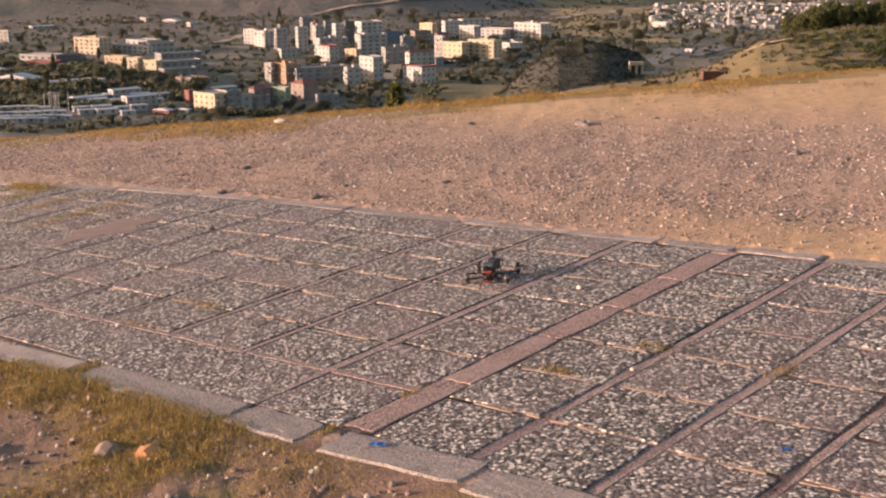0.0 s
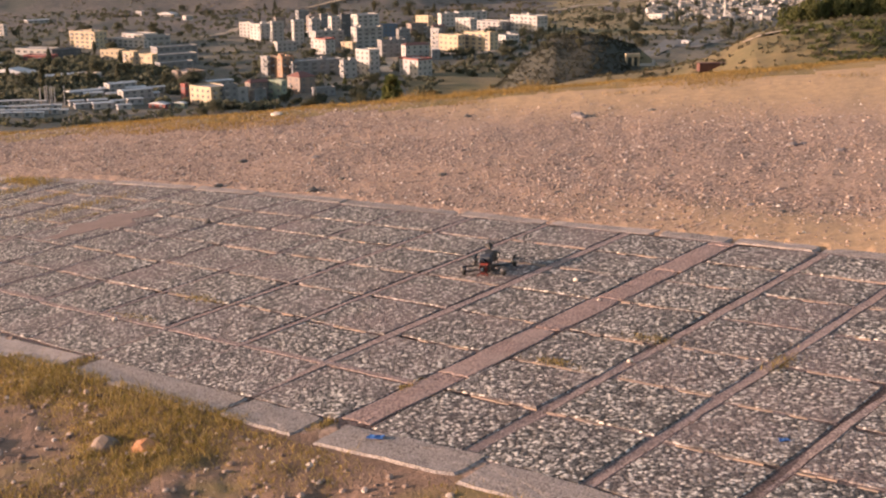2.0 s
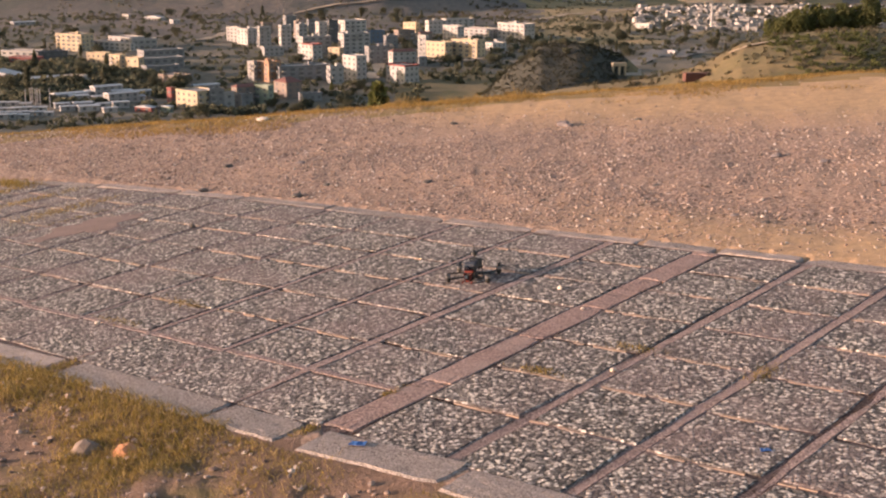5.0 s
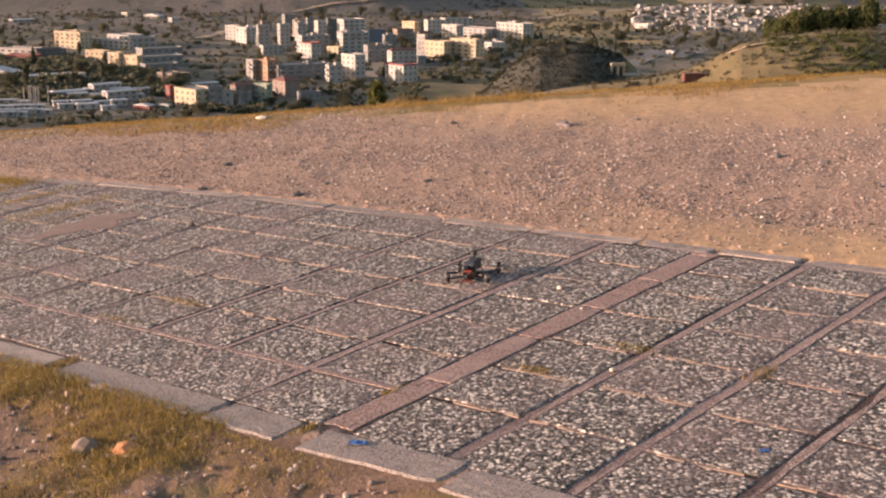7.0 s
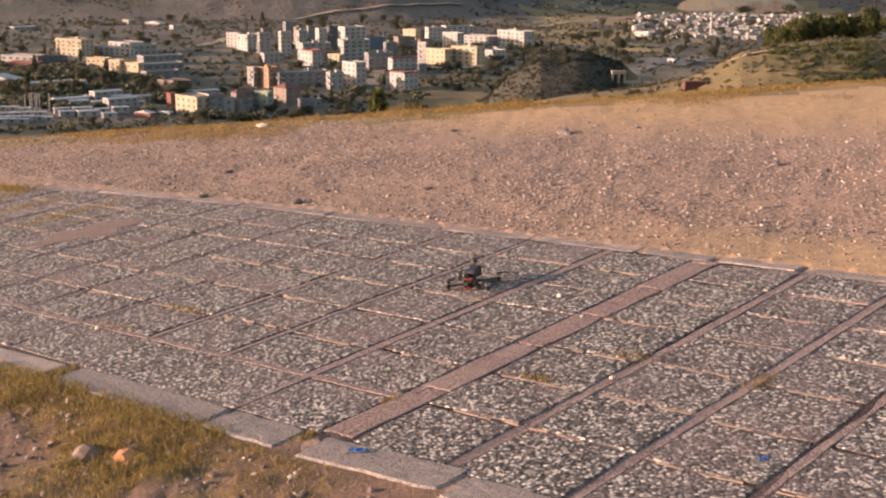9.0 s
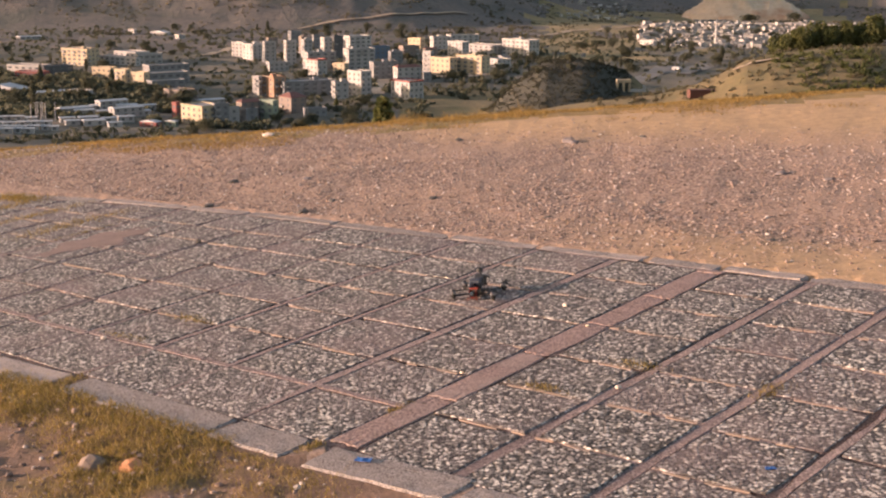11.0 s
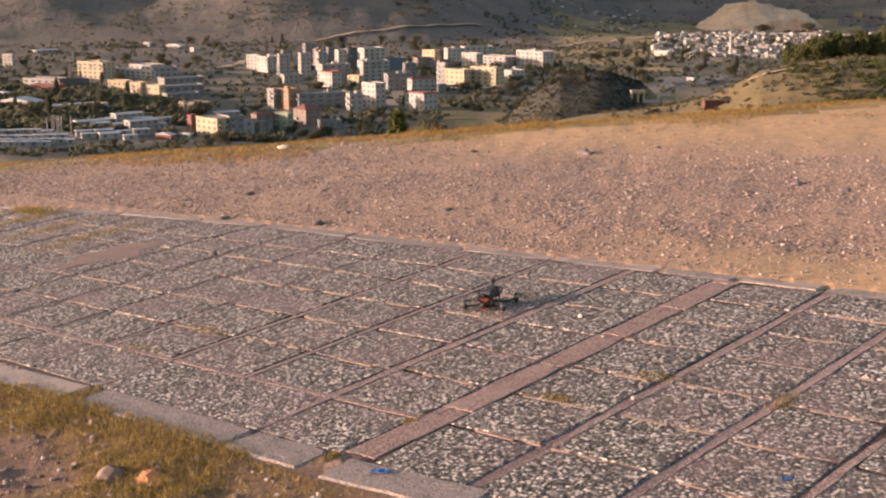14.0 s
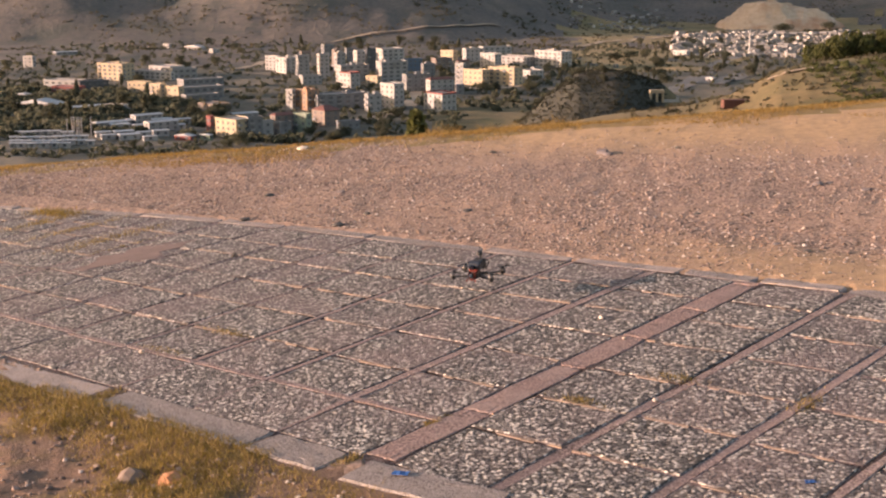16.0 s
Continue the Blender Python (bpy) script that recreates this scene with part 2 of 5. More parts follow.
# ---- ground ----
PAVE = pose(0.148, 0.0015, 0.0066, 3.474, -3.757, -42.234)
PAVE_BACK = PAVE.inverted()


def smooth(t):
    t = min(1.0, max(0.0, t))
    return t * t * (3 - 2 * t)


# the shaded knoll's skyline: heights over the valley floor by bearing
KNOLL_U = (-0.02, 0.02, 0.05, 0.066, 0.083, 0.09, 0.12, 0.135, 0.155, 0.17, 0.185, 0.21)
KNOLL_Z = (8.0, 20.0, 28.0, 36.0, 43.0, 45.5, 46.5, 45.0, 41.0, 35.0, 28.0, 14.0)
# the near spur's ridge by bearing
SPUR_U = (-0.1, 0.0, 0.05, 0.138, 0.182, 0.208, 0.226, 0.248, 0.27, 0.343, 0.6)
SPUR_Z = (20.0, 46.0, 51.0, 54.5, 56.5, 58.5, 61.0, 65.0, 66.5, 68.0, 72.0)


def plateau(x, y):
    """Height of the hilltop's inclined plane."""
    return 3.58 * math.tanh(x / 40) - 0.0066 + 0.0009 * min(y, 15)


def height(x, y):
    """Height of the bare ground: hilltop, its edge, the valley, the spurs and the far slopes."""
    edge = max(0.0, y - (12.9 - 0.1 * max(-30, min(30, x))) + 0.9)
    near = plateau(x, y) - 0.45 * (math.sqrt(edge * edge + 4) - 2)
    if y < 60:
        return near
    u = x / y
    low = -90 + 2 * noise.noise((x / 130, y / 130, 0))
    low += np.interp(u, SPUR_U, SPUR_Z) * math.exp(-((y - 300) / 105) ** 2)
    crest = np.interp(u + 0.004 * noise.noise((x / 12, y / 40, 1)), KNOLL_U, KNOLL_Z)
    low += (crest + 1.2 * noise.noise((x / 14, y / 20, 5))) * math.exp(-((y - 500) / 85) ** 2)
    low += 1.5 * noise.noise((x / 25, y / 25, 4)) * smooth((y - 100) / 200)
    start = 1390 + 350 * smooth((x + 60) / 330) - 420 * smooth((x - 380) / 700)
    rise = max(0.0, (y - start) / 1000)
    fold = noise.noise((x / 330, y / 500, 7)) + 0.5 * noise.noise((x / 140, y / 200, 2))
    low += 330 * rise ** 1.25 + 50 * fold * smooth(rise * 2.2) + 6 * noise.noise((x / 60, y / 60, 3)) * smooth(rise * 3)
    bend = u + 0.012 * noise.noise((y / 160, 3.0, x / 300))
    low += (42 * math.exp(-((bend + 0.31) / 0.05) ** 2) + 42 * math.exp(-((bend + 0.13) / 0.07) ** 2) + 10 * math.exp(-((bend - 0.03) / 0.04) ** 2)) * smooth(rise * 3.2)
    d = near - low
    return low + 0.5 * (d + math.sqrt(d * d + 16))


def in_paving(x, y):
    p = PAVE_BACK @ Vector((x, y, plateau(x, y)))
    return p.x, p.y


def ground_at(x, y):
    """The ground's height with its small unevenness near the paving."""
    z = height(x, y)
    if x * x + y * y > 3600:
        return z
    px, py = in_paving(x, y)
    far_side = 5.4 - 0.03 * max(0.0, -6.3 - px) ** 2
    if py < 2.8:
        return z - 0.003 - 0.008 * smooth((2.62 - py) / 0.5) + (0.018 * fbm(x * 2.5, y * 2.5) + 0.012 * fbm(x * 9, y * 9)) * smooth((2.62 - py) / 0.3) * smooth((0.75 * y - abs(x)) / 0.8 + 0.2)
    if py < far_side:
        return z - 0.06
    return z - 0.005 + (0.014 * fbm(x * 1.2, y * 1.2, 3) + 0.007 * fbm(x * 6, y * 6, 3)) * smooth((py - far_side) / 0.6)


def bareness(x, y, py):
    """How far the hilltop is bare earth, swept of stones: its upper east and a strip by the far kerb."""
    upper = smooth((y - 10.2 + 0.55 * x) / 2.0) * smooth((x + 1.2) / 1.8)
    strip = smooth((x - 0.2) / 2.0) * (1 - smooth((py - 5.75) / 0.6))
    return max(upper, 0.88 * strip)


def make_ground():
    angles = list(np.arange(-24, 24.001, 0.16)) + list(np.arange(27, 334, 3.0))
    radii = [0.0]
    r = 1.0
    while r < 4800:
        radii.append(r)
        r *= 1.0145 if 3 < r < 16 else 1.02
    verts, faces, kinds = [], [], []
    for a in angles:
        s, c = math.sin(radians(a)), math.cos(radians(a))
        for r in radii:
            verts.append((r * s, r * c, ground_at(r * s, r * c)))
    n, k = len(angles), len(radii)
    for i in range(n):
        j = (i + 1) % n
        for q in range(k - 1):
            a, b, c, d = i * k + q, i * k + q + 1, j * k + q + 1, j * k + q
            faces.append((a, d, c, b))
            x, y, z = verts[b]
            px, py = in_paving(x, y) if x * x + y * y < 3600 else (0, 9)
            edge = y - (12.9 - 0.1 * max(-30, min(30, x))) + 0.3 * fbm(x * 0.8, y * 0.8, 6)
            u = x / max(y, 1.0)
            if 1070 < y < 1780 and 0.08 + 0.02 * fbm(x / 60, y / 90, 3) < u < 0.2 + 0.0002 * (y - 1070) and fbm(x / 70, y / 120, 3) > -0.3:
                kinds.append(7)
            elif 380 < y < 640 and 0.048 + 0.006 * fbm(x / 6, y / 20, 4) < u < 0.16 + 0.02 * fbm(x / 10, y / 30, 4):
                # the knoll's face, with its shade painted as dark ground
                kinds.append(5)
            elif 45 < y < 640 and u > -0.06 or 640 <= y < 850 and -0.02 < u < 0.06:
                kinds.append(6)
            elif y > 1150 + 130 * fbm(x / 300, y / 300, 8):
                kinds.append(4)
            elif y > 45:
                kinds.append(3)
            elif edge > -0.9:
                kinds.append(2)
            elif py < 2.7 and x * x + y * y < 3600:
                kinds.append(1)
            else:
                kinds.append(0)
    me = bpy.data.meshes.new("ground")
    me.from_pydata(verts, [], faces)
    for m in (GRAVEL, SOIL, STRAW, SCRUB, HILL, SHADED_KNOLL, SPUR, FIELD):
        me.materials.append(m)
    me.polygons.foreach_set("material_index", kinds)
    bare = me.attributes.new("bare", "FLOAT", "POINT")
    bare.data.foreach_set("value", [bareness(x, y, in_paving(x, y)[1]) * 0.9 if 4 < y < 20 else 0.0 for x, y, z in verts])
    me.shade_smooth()
    tagged(new("ground", me), "stony hilltop falling to a scrubby valley and hills", "ground", kind="structure")


make_ground()


def scatter_stones(name, label, count, where, small, large, material=STONES):
    """Loose angular stones, each half sunk where where() puts it; they are joined into one mesh."""
    rng = random.Random(name)
    verts, faces = [], []
    base = bmesh.new()
    bmesh.ops.create_icosphere(base, subdivisions=1, radius=1)
    shape = [v.co.copy() for v in base.verts]
    tris = [[v.index for v in f.verts] for f in base.faces]
    base.free()
    for _ in range(count):
        x, y = where(rng)
        s = small + (large - small) * rng.random() ** 3
        m = Matrix.Translation((x, y, ground_at(x, y) + s * 0.12)) @ Euler((rng.uniform(-0.3, 0.3), rng.uniform(-0.3, 0.3), rng.uniform(0, 6.3))).to_matrix().to_4x4()
        flat = rng.uniform(0.4, 0.8)
        long = rng.uniform(0.65, 1.0)
        n = len(verts)
        for v in shape:
            j = rng.uniform(0.72, 1.12)
            verts.append(m @ Vector((v.x * s * j, v.y * s * j * long, v.z * s * j * flat)))
        faces += [[n + i for i in f] for f in tris]
    return joined(name, verts, faces, material, label, "stones")


def on_gravel(rng):
    while True:
        px, py = rng.uniform(-13, -1.2), 5.45 + 6.4 * rng.random() ** 1.2
        p = PAVE @ Vector((px, py, 0))
        edge = p.y - (12.9 - 0.1 * p.x)
        if abs(p.x) < 0.4 * p.y + 0.8 and edge < 0 and py > 5.5 - 0.03 * max(0.0, -6.3 - px) ** 2:
            many = (0.75 + 0.7 * fbm(p.x * 0.9, p.y * 0.9, 1)) * (1 - 0.97 * bareness(p.x, p.y, py)) * (1 - 0.7 * smooth((edge + 0.9) / 0.5))
            if rng.random() < max(0.012, many):
                return p.x, p.y


def on_soil(rng):
    p = PAVE @ Vector((rng.uniform(-6.2, -2.2), rng.uniform(1.5, 2.56), 0))
    return p.x, p.y


scatter_stones("gravel_stones", "pale pink broken gravel strewn over the hilltop", 38000, on_gravel, 0.0036, 0.0142)
scatter_stones("soil_stones", "small pale stones in dry soil beside the kerb", 2500, on_soil, 0.003, 0.019)


def blades(name, label, spots, material, category="grass"):
    """Narrow bent blades of dry grass; spots: x, y, z, length, width, lean."""
    rng = random.Random(name)
    verts, faces = [], []
    for x, y, z, length, wide, lean in spots:
        a, b = rng.uniform(0, 6.3), rng.uniform(0, 6.3)
        ux, uy = math.cos(a) * wide / 2, math.sin(a) * wide / 2
        lx, ly = math.cos(b) * lean * length, math.sin(b) * lean * length
        n = len(verts)
        up = length * math.sqrt(max(0.05, 1 - lean * lean))
        verts += [(x - ux, y - uy, z - 0.005), (x + ux, y + uy, z - 0.005), (x + lx * 0.35 + ux * 0.8, y + ly * 0.35 + uy * 0.8, z + up * 0.6), (x + lx * 0.35 - ux * 0.8, y + ly * 0.35 - uy * 0.8, z + up * 0.6), (x + lx, y + ly, z + up)]
        faces += [(n, n + 1, n + 2, n + 3), (n + 3, n + 2, n + 4)]
    return joined(name, verts, faces, material, label, category)


def soil_grass():
    rng = random.Random(5)
    spots = []
    while len(spots) < 46000:
        px, py = rng.uniform(-6.3, -2.2), rng.uniform(1.4, 2.66)
        d = fbm(px * 1.7, py * 1.7, 2) + 0.55 * smooth((py - 2.1) / 0.35) - 0.25 * smooth((px + 3.5) / 0.3) + 0.35 * math.exp(-((px + 3.62) / 0.22) ** 2)
        if py > 2.6 and fbm(px * 2.3, 4.0, 9) < 0.05:
            continue
        if d + rng.uniform(-0.3, 0.3) < 0.3:
            continue
        p = PAVE @ Vector((px, py, 0))
        long = 2.0 if rng.random() < 0.06 else 1.0
        spots.append((p.x, p.y, ground_at(p.x, p.y), long * rng.uniform(0.008, 0.034) * (0.7 + 0.5 * max(0.0, d)), rng.uniform(0.0015, 0.0032), rng.uniform(0.45, 0.97)))
    blades("dry_grass", "yellow-green dry grass on soil beside the kerb", spots, BLADES)


def edge_grass():
    rng = random.Random(6)
    spots = []
    while len(spots) < 85000:
        x = rng.uniform(-7.5, 7.0)
        s = rng.uniform(-1.6, 1.4)
        d = 0.7 * fbm(x * 0.9, s * 1.3, 5) + 0.6 * smooth((s + 1.3) / 1.2)
        if d + rng.uniform(-0.2, 0.2) < 0.25:
            continue
        y = 12.9 - 0.1 * x + s
        tall = 0.024 + 0.024 * max(0, d)
        if -0.35 < x < 1.25 and s > 0.1:
            tall *= 1.5 + 3.2 * max(0.0, fbm(x * 4.5, 2.0, 8) + 0.35)
        spots.append((x, y, ground_at(x, y), tall * rng.uniform(0.5, 1.4), rng.uniform(0.003, 0.006), rng.uniform(0.4, 0.95)))
    blades("edge_grass", "golden dry grass along the hilltop's edge", spots, GOLD)


soil_grass()
edge_grass()

# ---- paving ----
LINES = [(-10.4, 0.03), (-9.78, 0.03), (-9.16, 0.03), (-8.537, 0.03), (-7.912, 0.03), (-7.281, 0.045), (-6.721, 0.02), (-6.238, 0.025), (-5.759, 0.028), (-5.254, 0.03), (-4.739, 0.04), (-4.22, 0.034), (-3.712, 0.052), (-3.061, 0.006), (-2.634, 0.048), (-2.163, 0.042), (-1.715, 0.042), (-1.26, 0.05), (-0.8, 0.05), (-0.34, 0.05), (0.12, 0.05), (0.58, 0.05), (1.04, 0.05), (1.5, 0.05), (1.96, 0.05), (2.42, 0.05)]
ROWS = [2.8, 3.195, 3.572, 3.953, 4.34, 4.685, 5.0, 5.335]


def slab(w, l, thick, rng, bevel=0.006, uneven=0.003, cuts=3, rough_top=0.0):
    """A cast piece with worn, wavering edges; its top is at z = 0."""
    bm = bmesh.new()
    ring = []
    for k in range(4):
        a, b = [((-1, -1), (1, -1), (1, 1), (-1, 1))[q % 4] for q in (k, k + 1)]
        n = cuts if k % 2 == 0 else max(2, cuts // 2)
        for i in range(n):
            t = i / n
            pull = 1.6 if i == 0 else 1.0
            x, y = a[0] + (b[0] - a[0]) * t, a[1] + (b[1] - a[1]) * t
            inward = rng.uniform(0.0, 2.0) * uneven * pull
            ring.append((x * (w / 2 - inward * abs(x)), y * (l / 2 - inward * abs(y)), rng.uniform(-0.4, 0.15) * uneven))
    def level(inset, z, wob):
        return [bm.verts.new((x * (1 - 2 * inset / w), y * (1 - 2 * inset / l), z + (h if wob else 0))) for x, y, h in ring]
    top, side, foot = level(bevel, 0, True), level(0, -bevel, False), level(0, -thick, False)
    n = len(ring)
    middle = [bm.verts.new((v.co.x * 0.55, v.co.y * 0.55, rng.uniform(-1, 1) * rough_top)) for v in top]
    for i in range(n):
        j = (i + 1) % n
        bm.faces.new((top[i], top[j], middle[j], middle[i]))
        bm.faces.new((side[i], side[j], top[j], top[i]))
        bm.faces.new((foot[i], foot[j], side[j], side[i]))
    bm.faces.new(middle)
    return bm


def bow(x):
    """How far the paving's far side draws in towards its west end."""
    return -0.03 * max(0.0, -6.3 - x) ** 2


def make_paving():
    rng = random.Random(11)
    bed = bmesh.new()
    n = 40
    top = [bed.verts.new((-10.6 + 13.05 * i / n, 5.36 + bow(-10.6 + 13.05 * i / n), -0.0045)) for i in range(n + 1)]
    low = [bed.verts.new((v.co.x, 2.69, -0.0045)) for v in top]
    for i in range(n):
        bed.faces.new((low[i], low[i + 1], top[i + 1], top[i]))
    bmesh.ops.solidify(bed, geom=bed.faces[:], thickness=0.06)
    pavement = new("pavement", mesh_of("pavement", bed, MORTAR))
    pavement.matrix_basis = PAVE
    tagged(pavement, "washed-aggregate paving slabs set in pink mortar", "pavement", kind="structure")
    seams, bedding = bmesh.new(), bmesh.new()
    for i in range(len(LINES) - 1):
        x0, x1 = LINES[i][0] + LINES[i][1], LINES[i + 1][0]
        if i == 12:
            x1 = -3.205
        shift = [0.0] + [rng.uniform(-0.018, 0.018) for _ in range(6)] + [0.0]
        for q in range(7):
            mid = (x0 + x1) / 2
            y0, y1 = ROWS[q] + shift[q] + bow(mid) * q / 7, ROWS[q + 1] + shift[q + 1] + bow(mid) * (q + 1) / 7
            wide = LINES[i + 1][1] * 0.95 if q == 0 and -6.3 < mid < -3.8 else 0.0
            w, l = x1 - x0 + wide, y1 - y0 - 0.011
            if q == 0 and mid < -3.2:
                l -= 0.014
            me = mesh_of("slab", slab(w, l, 0.04, rng, 0.005, 0.004), AGGREGATE)
            part("slab", me, None, pavement, at=pose(mid + wide / 2, (y0 + y1) / 2 - (0.007 if q == 0 and mid < -3.2 else 0), rng.uniform(-0.001, 0.0015), rng.uniform(-0.14, 0.14), rng.uniform(-0.14, 0.14), rng.uniform(-0.35, 0.35)))
            if q == 0 or rng.random() < 0.12:
                continue
            a, b = x0 + w * rng.choice((0, 0.1, 0.3, 0.6)) * rng.random(), x1 - w * rng.choice((0, 0.1, 0.3, 0.5)) * rng.random()
            whole = q == 1 and mid < -3.2
            if whole:
                a, b = x0 - 0.02, x1 + 0.02
            cuts = 6
            for c in range(cuts):
                u0, u1 = a + (b - a) * c / cuts, a + (b - a) * (c + 1) / cuts
                if not whole and rng.random() < 0.22:
                    continue
                e = rng.uniform(-0.003, 0.003)
                t = rng.uniform(0.013, 0.017) if whole else rng.uniform(0.003, 0.006)
                box(bedding if whole else seams, u0, u1, y0 - t + e, y0 + t + e, -0.01, rng.uniform(-0.002, 0.0012), bevel=0.0012)
        gap = LINES[i + 1][1]
        if gap > 0.018 and i != 12:
            long = bmesh.new()
            edge = LINES[i + 1][0]
            rows = []
            for q in range(33):
                y = 2.81 + 2.52 * q / 32
                y += bow(edge) * (y - 2.8) / 2.53
                wob = fbm(edge * 9, y * 3.0, 21)
                thin = smooth((y - 2.75) / 0.9 + 0.35 + 0.6 * wob) if edge < -3.2 else smooth((y - 3.1) / 1.5 + 0.1 + 0.8 * wob)
                xa = edge + min(0.009, gap * 0.3) + 0.006 * fbm(edge * 7, y * 11, 22) + gap * 0.5 * (1 - thin)
                xb = edge + gap + 0.007 * thin + 0.007 * fbm(edge * 4, y * 8, 24)
                z = -0.0014 - 0.0024 * (1 - thin) + 0.0009 * fbm(edge * 5, y * 16, 23)
                rows.append([long.verts.new(v) for v in ((xa - 0.003, y, -0.01), (xa, y, z), (xb, y, z + 0.003 * thin), (xb + 0.002, y, -0.01))])
            for a, b in zip(rows, rows[1:]):
                for k in range(3):
                    long.faces.new((a[k], a[k + 1], b[k + 1], b[k]))
            part("mortar_strip", long, MORTAR, pavement)
    part("joint_mortar", bedding, MORTAR, pavement, "wide pink mortar band behind the first row")
    part("joint_mortar", seams, CREAM, pavement, "cream mortar beads in the cross joints")
    y = 2.83
    while y < 5.33:
        l = min(rng.uniform(0.42, 0.62), 5.36 - y)
        part("red_strip", slab(0.15, l - 0.004, 0.05, rng, 0.004, 0.006, 8), RED_STRIP, pavement, at=pose(-3.131, y + l / 2, 0.0, 0, 0, rng.uniform(-0.3, 0.3)))
        y += l


def make_kerb():
    rng = random.Random(12)
    kerb = thing("kerb", "weathered grey concrete kerb stones edging the paving", "kerb", kind="structure", at=PAVE)
    near = [(-9.6, -8.6), (-8.6, -7.6), (-7.6, -6.62), (-6.62, -5.65), (-5.65, -4.72), (-4.62, -3.652), (-3.64, -3.235), (-3.135, -2.52), (-2.5, -1.9), (-1.89, -1.2), (-1.19, -0.5), (-0.49, 0.1), (0.11, 0.8), (0.81, 1.5), (1.51, 2.2)]
    for x0, x1 in near:
        skew = 4.0 if x0 > -3.2 and x1 < -2.4 else rng.uniform(-0.8, 0.8)
        drop = -0.02 if x1 == -4.72 else 0.0
        bm = slab(x1 - x0, 0.19, 0.16, rng, 0.01, 0.005, 8, 0.0012)
        part("kerb_stone", bm, KERB, kerb, at=pose((x0 + x1) / 2, 2.716 + drop + (0.012 if skew > 2 else 0), 0.004 + drop * 0.25, rng.uniform(-0.8, 0.8), rng.uniform(-0.5, 0.5), skew))
    x = -10.6
    while x < 2.3:
        l = rng.uniform(0.44, 0.6) if x > -3.7 else rng.uniform(0.62, 1.0)
        if x < -3.1 < x + l:
            l = -3.12 - x
        if l < 0.1:
            l = 0.455
        mid = x + l / 2
        turn = math.degrees(math.atan2(bow(mid + 0.1) - bow(mid - 0.1), 0.2))
        part("kerb_stone", slab(l - 0.012, 0.12, 0.14, rng, 0.01, 0.007, 6, 0.001), KERB, kerb, at=pose(mid, 5.4 + bow(mid) + rng.uniform(-0.008, 0.008), rng.uniform(-0.003, 0.0015), 0, rng.uniform(-0.5, 0.5), turn + rng.uniform(-0.7, 0.7)))
        x += l


make_paving()
make_kerb()

# ---- loose things on the paving and the soil ----


def stone(x, y, size, colour, label, z=0.0, flat=0.7, seed=1):
    rng = random.Random(seed)
    bm = bmesh.new()
    bmesh.ops.create_icosphere(bm, subdivisions=2, radius=size / 2)
    off = Vector((rng.uniform(0, 50), rng.uniform(0, 50), 3))
    for v in bm.verts:
        v.co *= 1 + 0.55 * noise.noise(v.co * (1.6 / size) + off)
        v.co.z *= flat
    low = min(v.co.z for v in bm.verts)
    ob = new("stone", mesh_of("stone", bm, colour))
    ob.matrix_basis = PAVE @ pose(x, y, z - low * 0.8, 0, 0, rng.uniform(0, 360))
    return tagged(ob, label, "stone", group="loose stones")


PALE = surface("pale_stone", (0.45, 0.38, 0.32), (0.7, 0.62, 0.54), 30, 200, bump=0.4, depth=0.002)
TAN = surface("tan_stone", (0.15, 0.112, 0.09), (0.28, 0.215, 0.175), 30, 200, bump=0.5, depth=0.003)
ORANGE_ROCK = surface("orange_stone", (0.48, 0.2, 0.09), (0.66, 0.34, 0.18), 30, 200, bump=0.4, depth=0.003)
DARK = surface("dark_stone", (0.05, 0.045, 0.045), (0.12, 0.11, 0.1), 30, 200, bump=0.4, depth=0.002)
SLATE = surface("slate_stone", (0.12, 0.105, 0.11), (0.24, 0.205, 0.2), 30, 200, bump=0.5, depth=0.003)
BLUE = surface("blue_plastic", (0.02, 0.09, 0.3), (0.05, 0.17, 0.45), 20, 120, rough=0.5, bump=0.1)

stone(-3.64, 2.325, 0.1, ORANGE_ROCK, "orange-brown stone lying on dry soil by the kerb", -0.05, seed=3)
stone(-3.8, 2.26, 0.12, TAN, "tan weathered stone half sunk in dry soil", -0.055, seed=4)
stone(-3.86, 2.1, 0.06, TAN, "small tan stone on dry soil", -0.05, seed=5)
stone(-3.72, 2.12, 0.05, TAN, "small tan stone on dry soil", -0.05, seed=15)
stone(-2.606, 3.743, 0.02, PALE, "small white pebble on the paving", seed=6)
stone(-3.42, 4.53, 0.024, PALE, "small white pebble on the paving", seed=7)
stone(-3.15, 4.32, 0.017, PALE, "small white pebble on the red strip", seed=8)
stone(-5.05, 3.16, 0.022, PALE, "small white pebble on the paving", seed=9)
stone(-6.26, 4.659, 0.035, DARK, "small dark stone on the paving", seed=10)
for k, (x, y, size) in enumerate(((-7.753, 6.173, 0.08), (-7.832, 5.655, 0.05), (-6.387, 5.911, 0.06), (-5.727, 6.205, 0.07), (-4.222, 6.626, 0.05), (-4.654, 6.038, 0.045), (-3.177, 6.017, 0.05), (-5.71, 8.724, 0.06), (-7.24, 8.239, 0.06))):
    stone(x, y, size, DARK, "dark rough stone among pale gravel", -0.02, 0.5, seed=30 + k)
for k, (x, y, size) in enumerate(((-6.198, 8.378, 0.1), (-6.12, 8.34, 0.08), (-3.955, 7.662, 0.08), (-3.9, 7.72, 0.05), (-3.591, 7.59, 0.06), (-7.205, 6.42, 0.07), (-3.398, 6.094, 0.05))):
    stone(x, y, size, SLATE, "grey-blue stone sunk in the gravel", -0.018, 0.45, seed=50 + k)
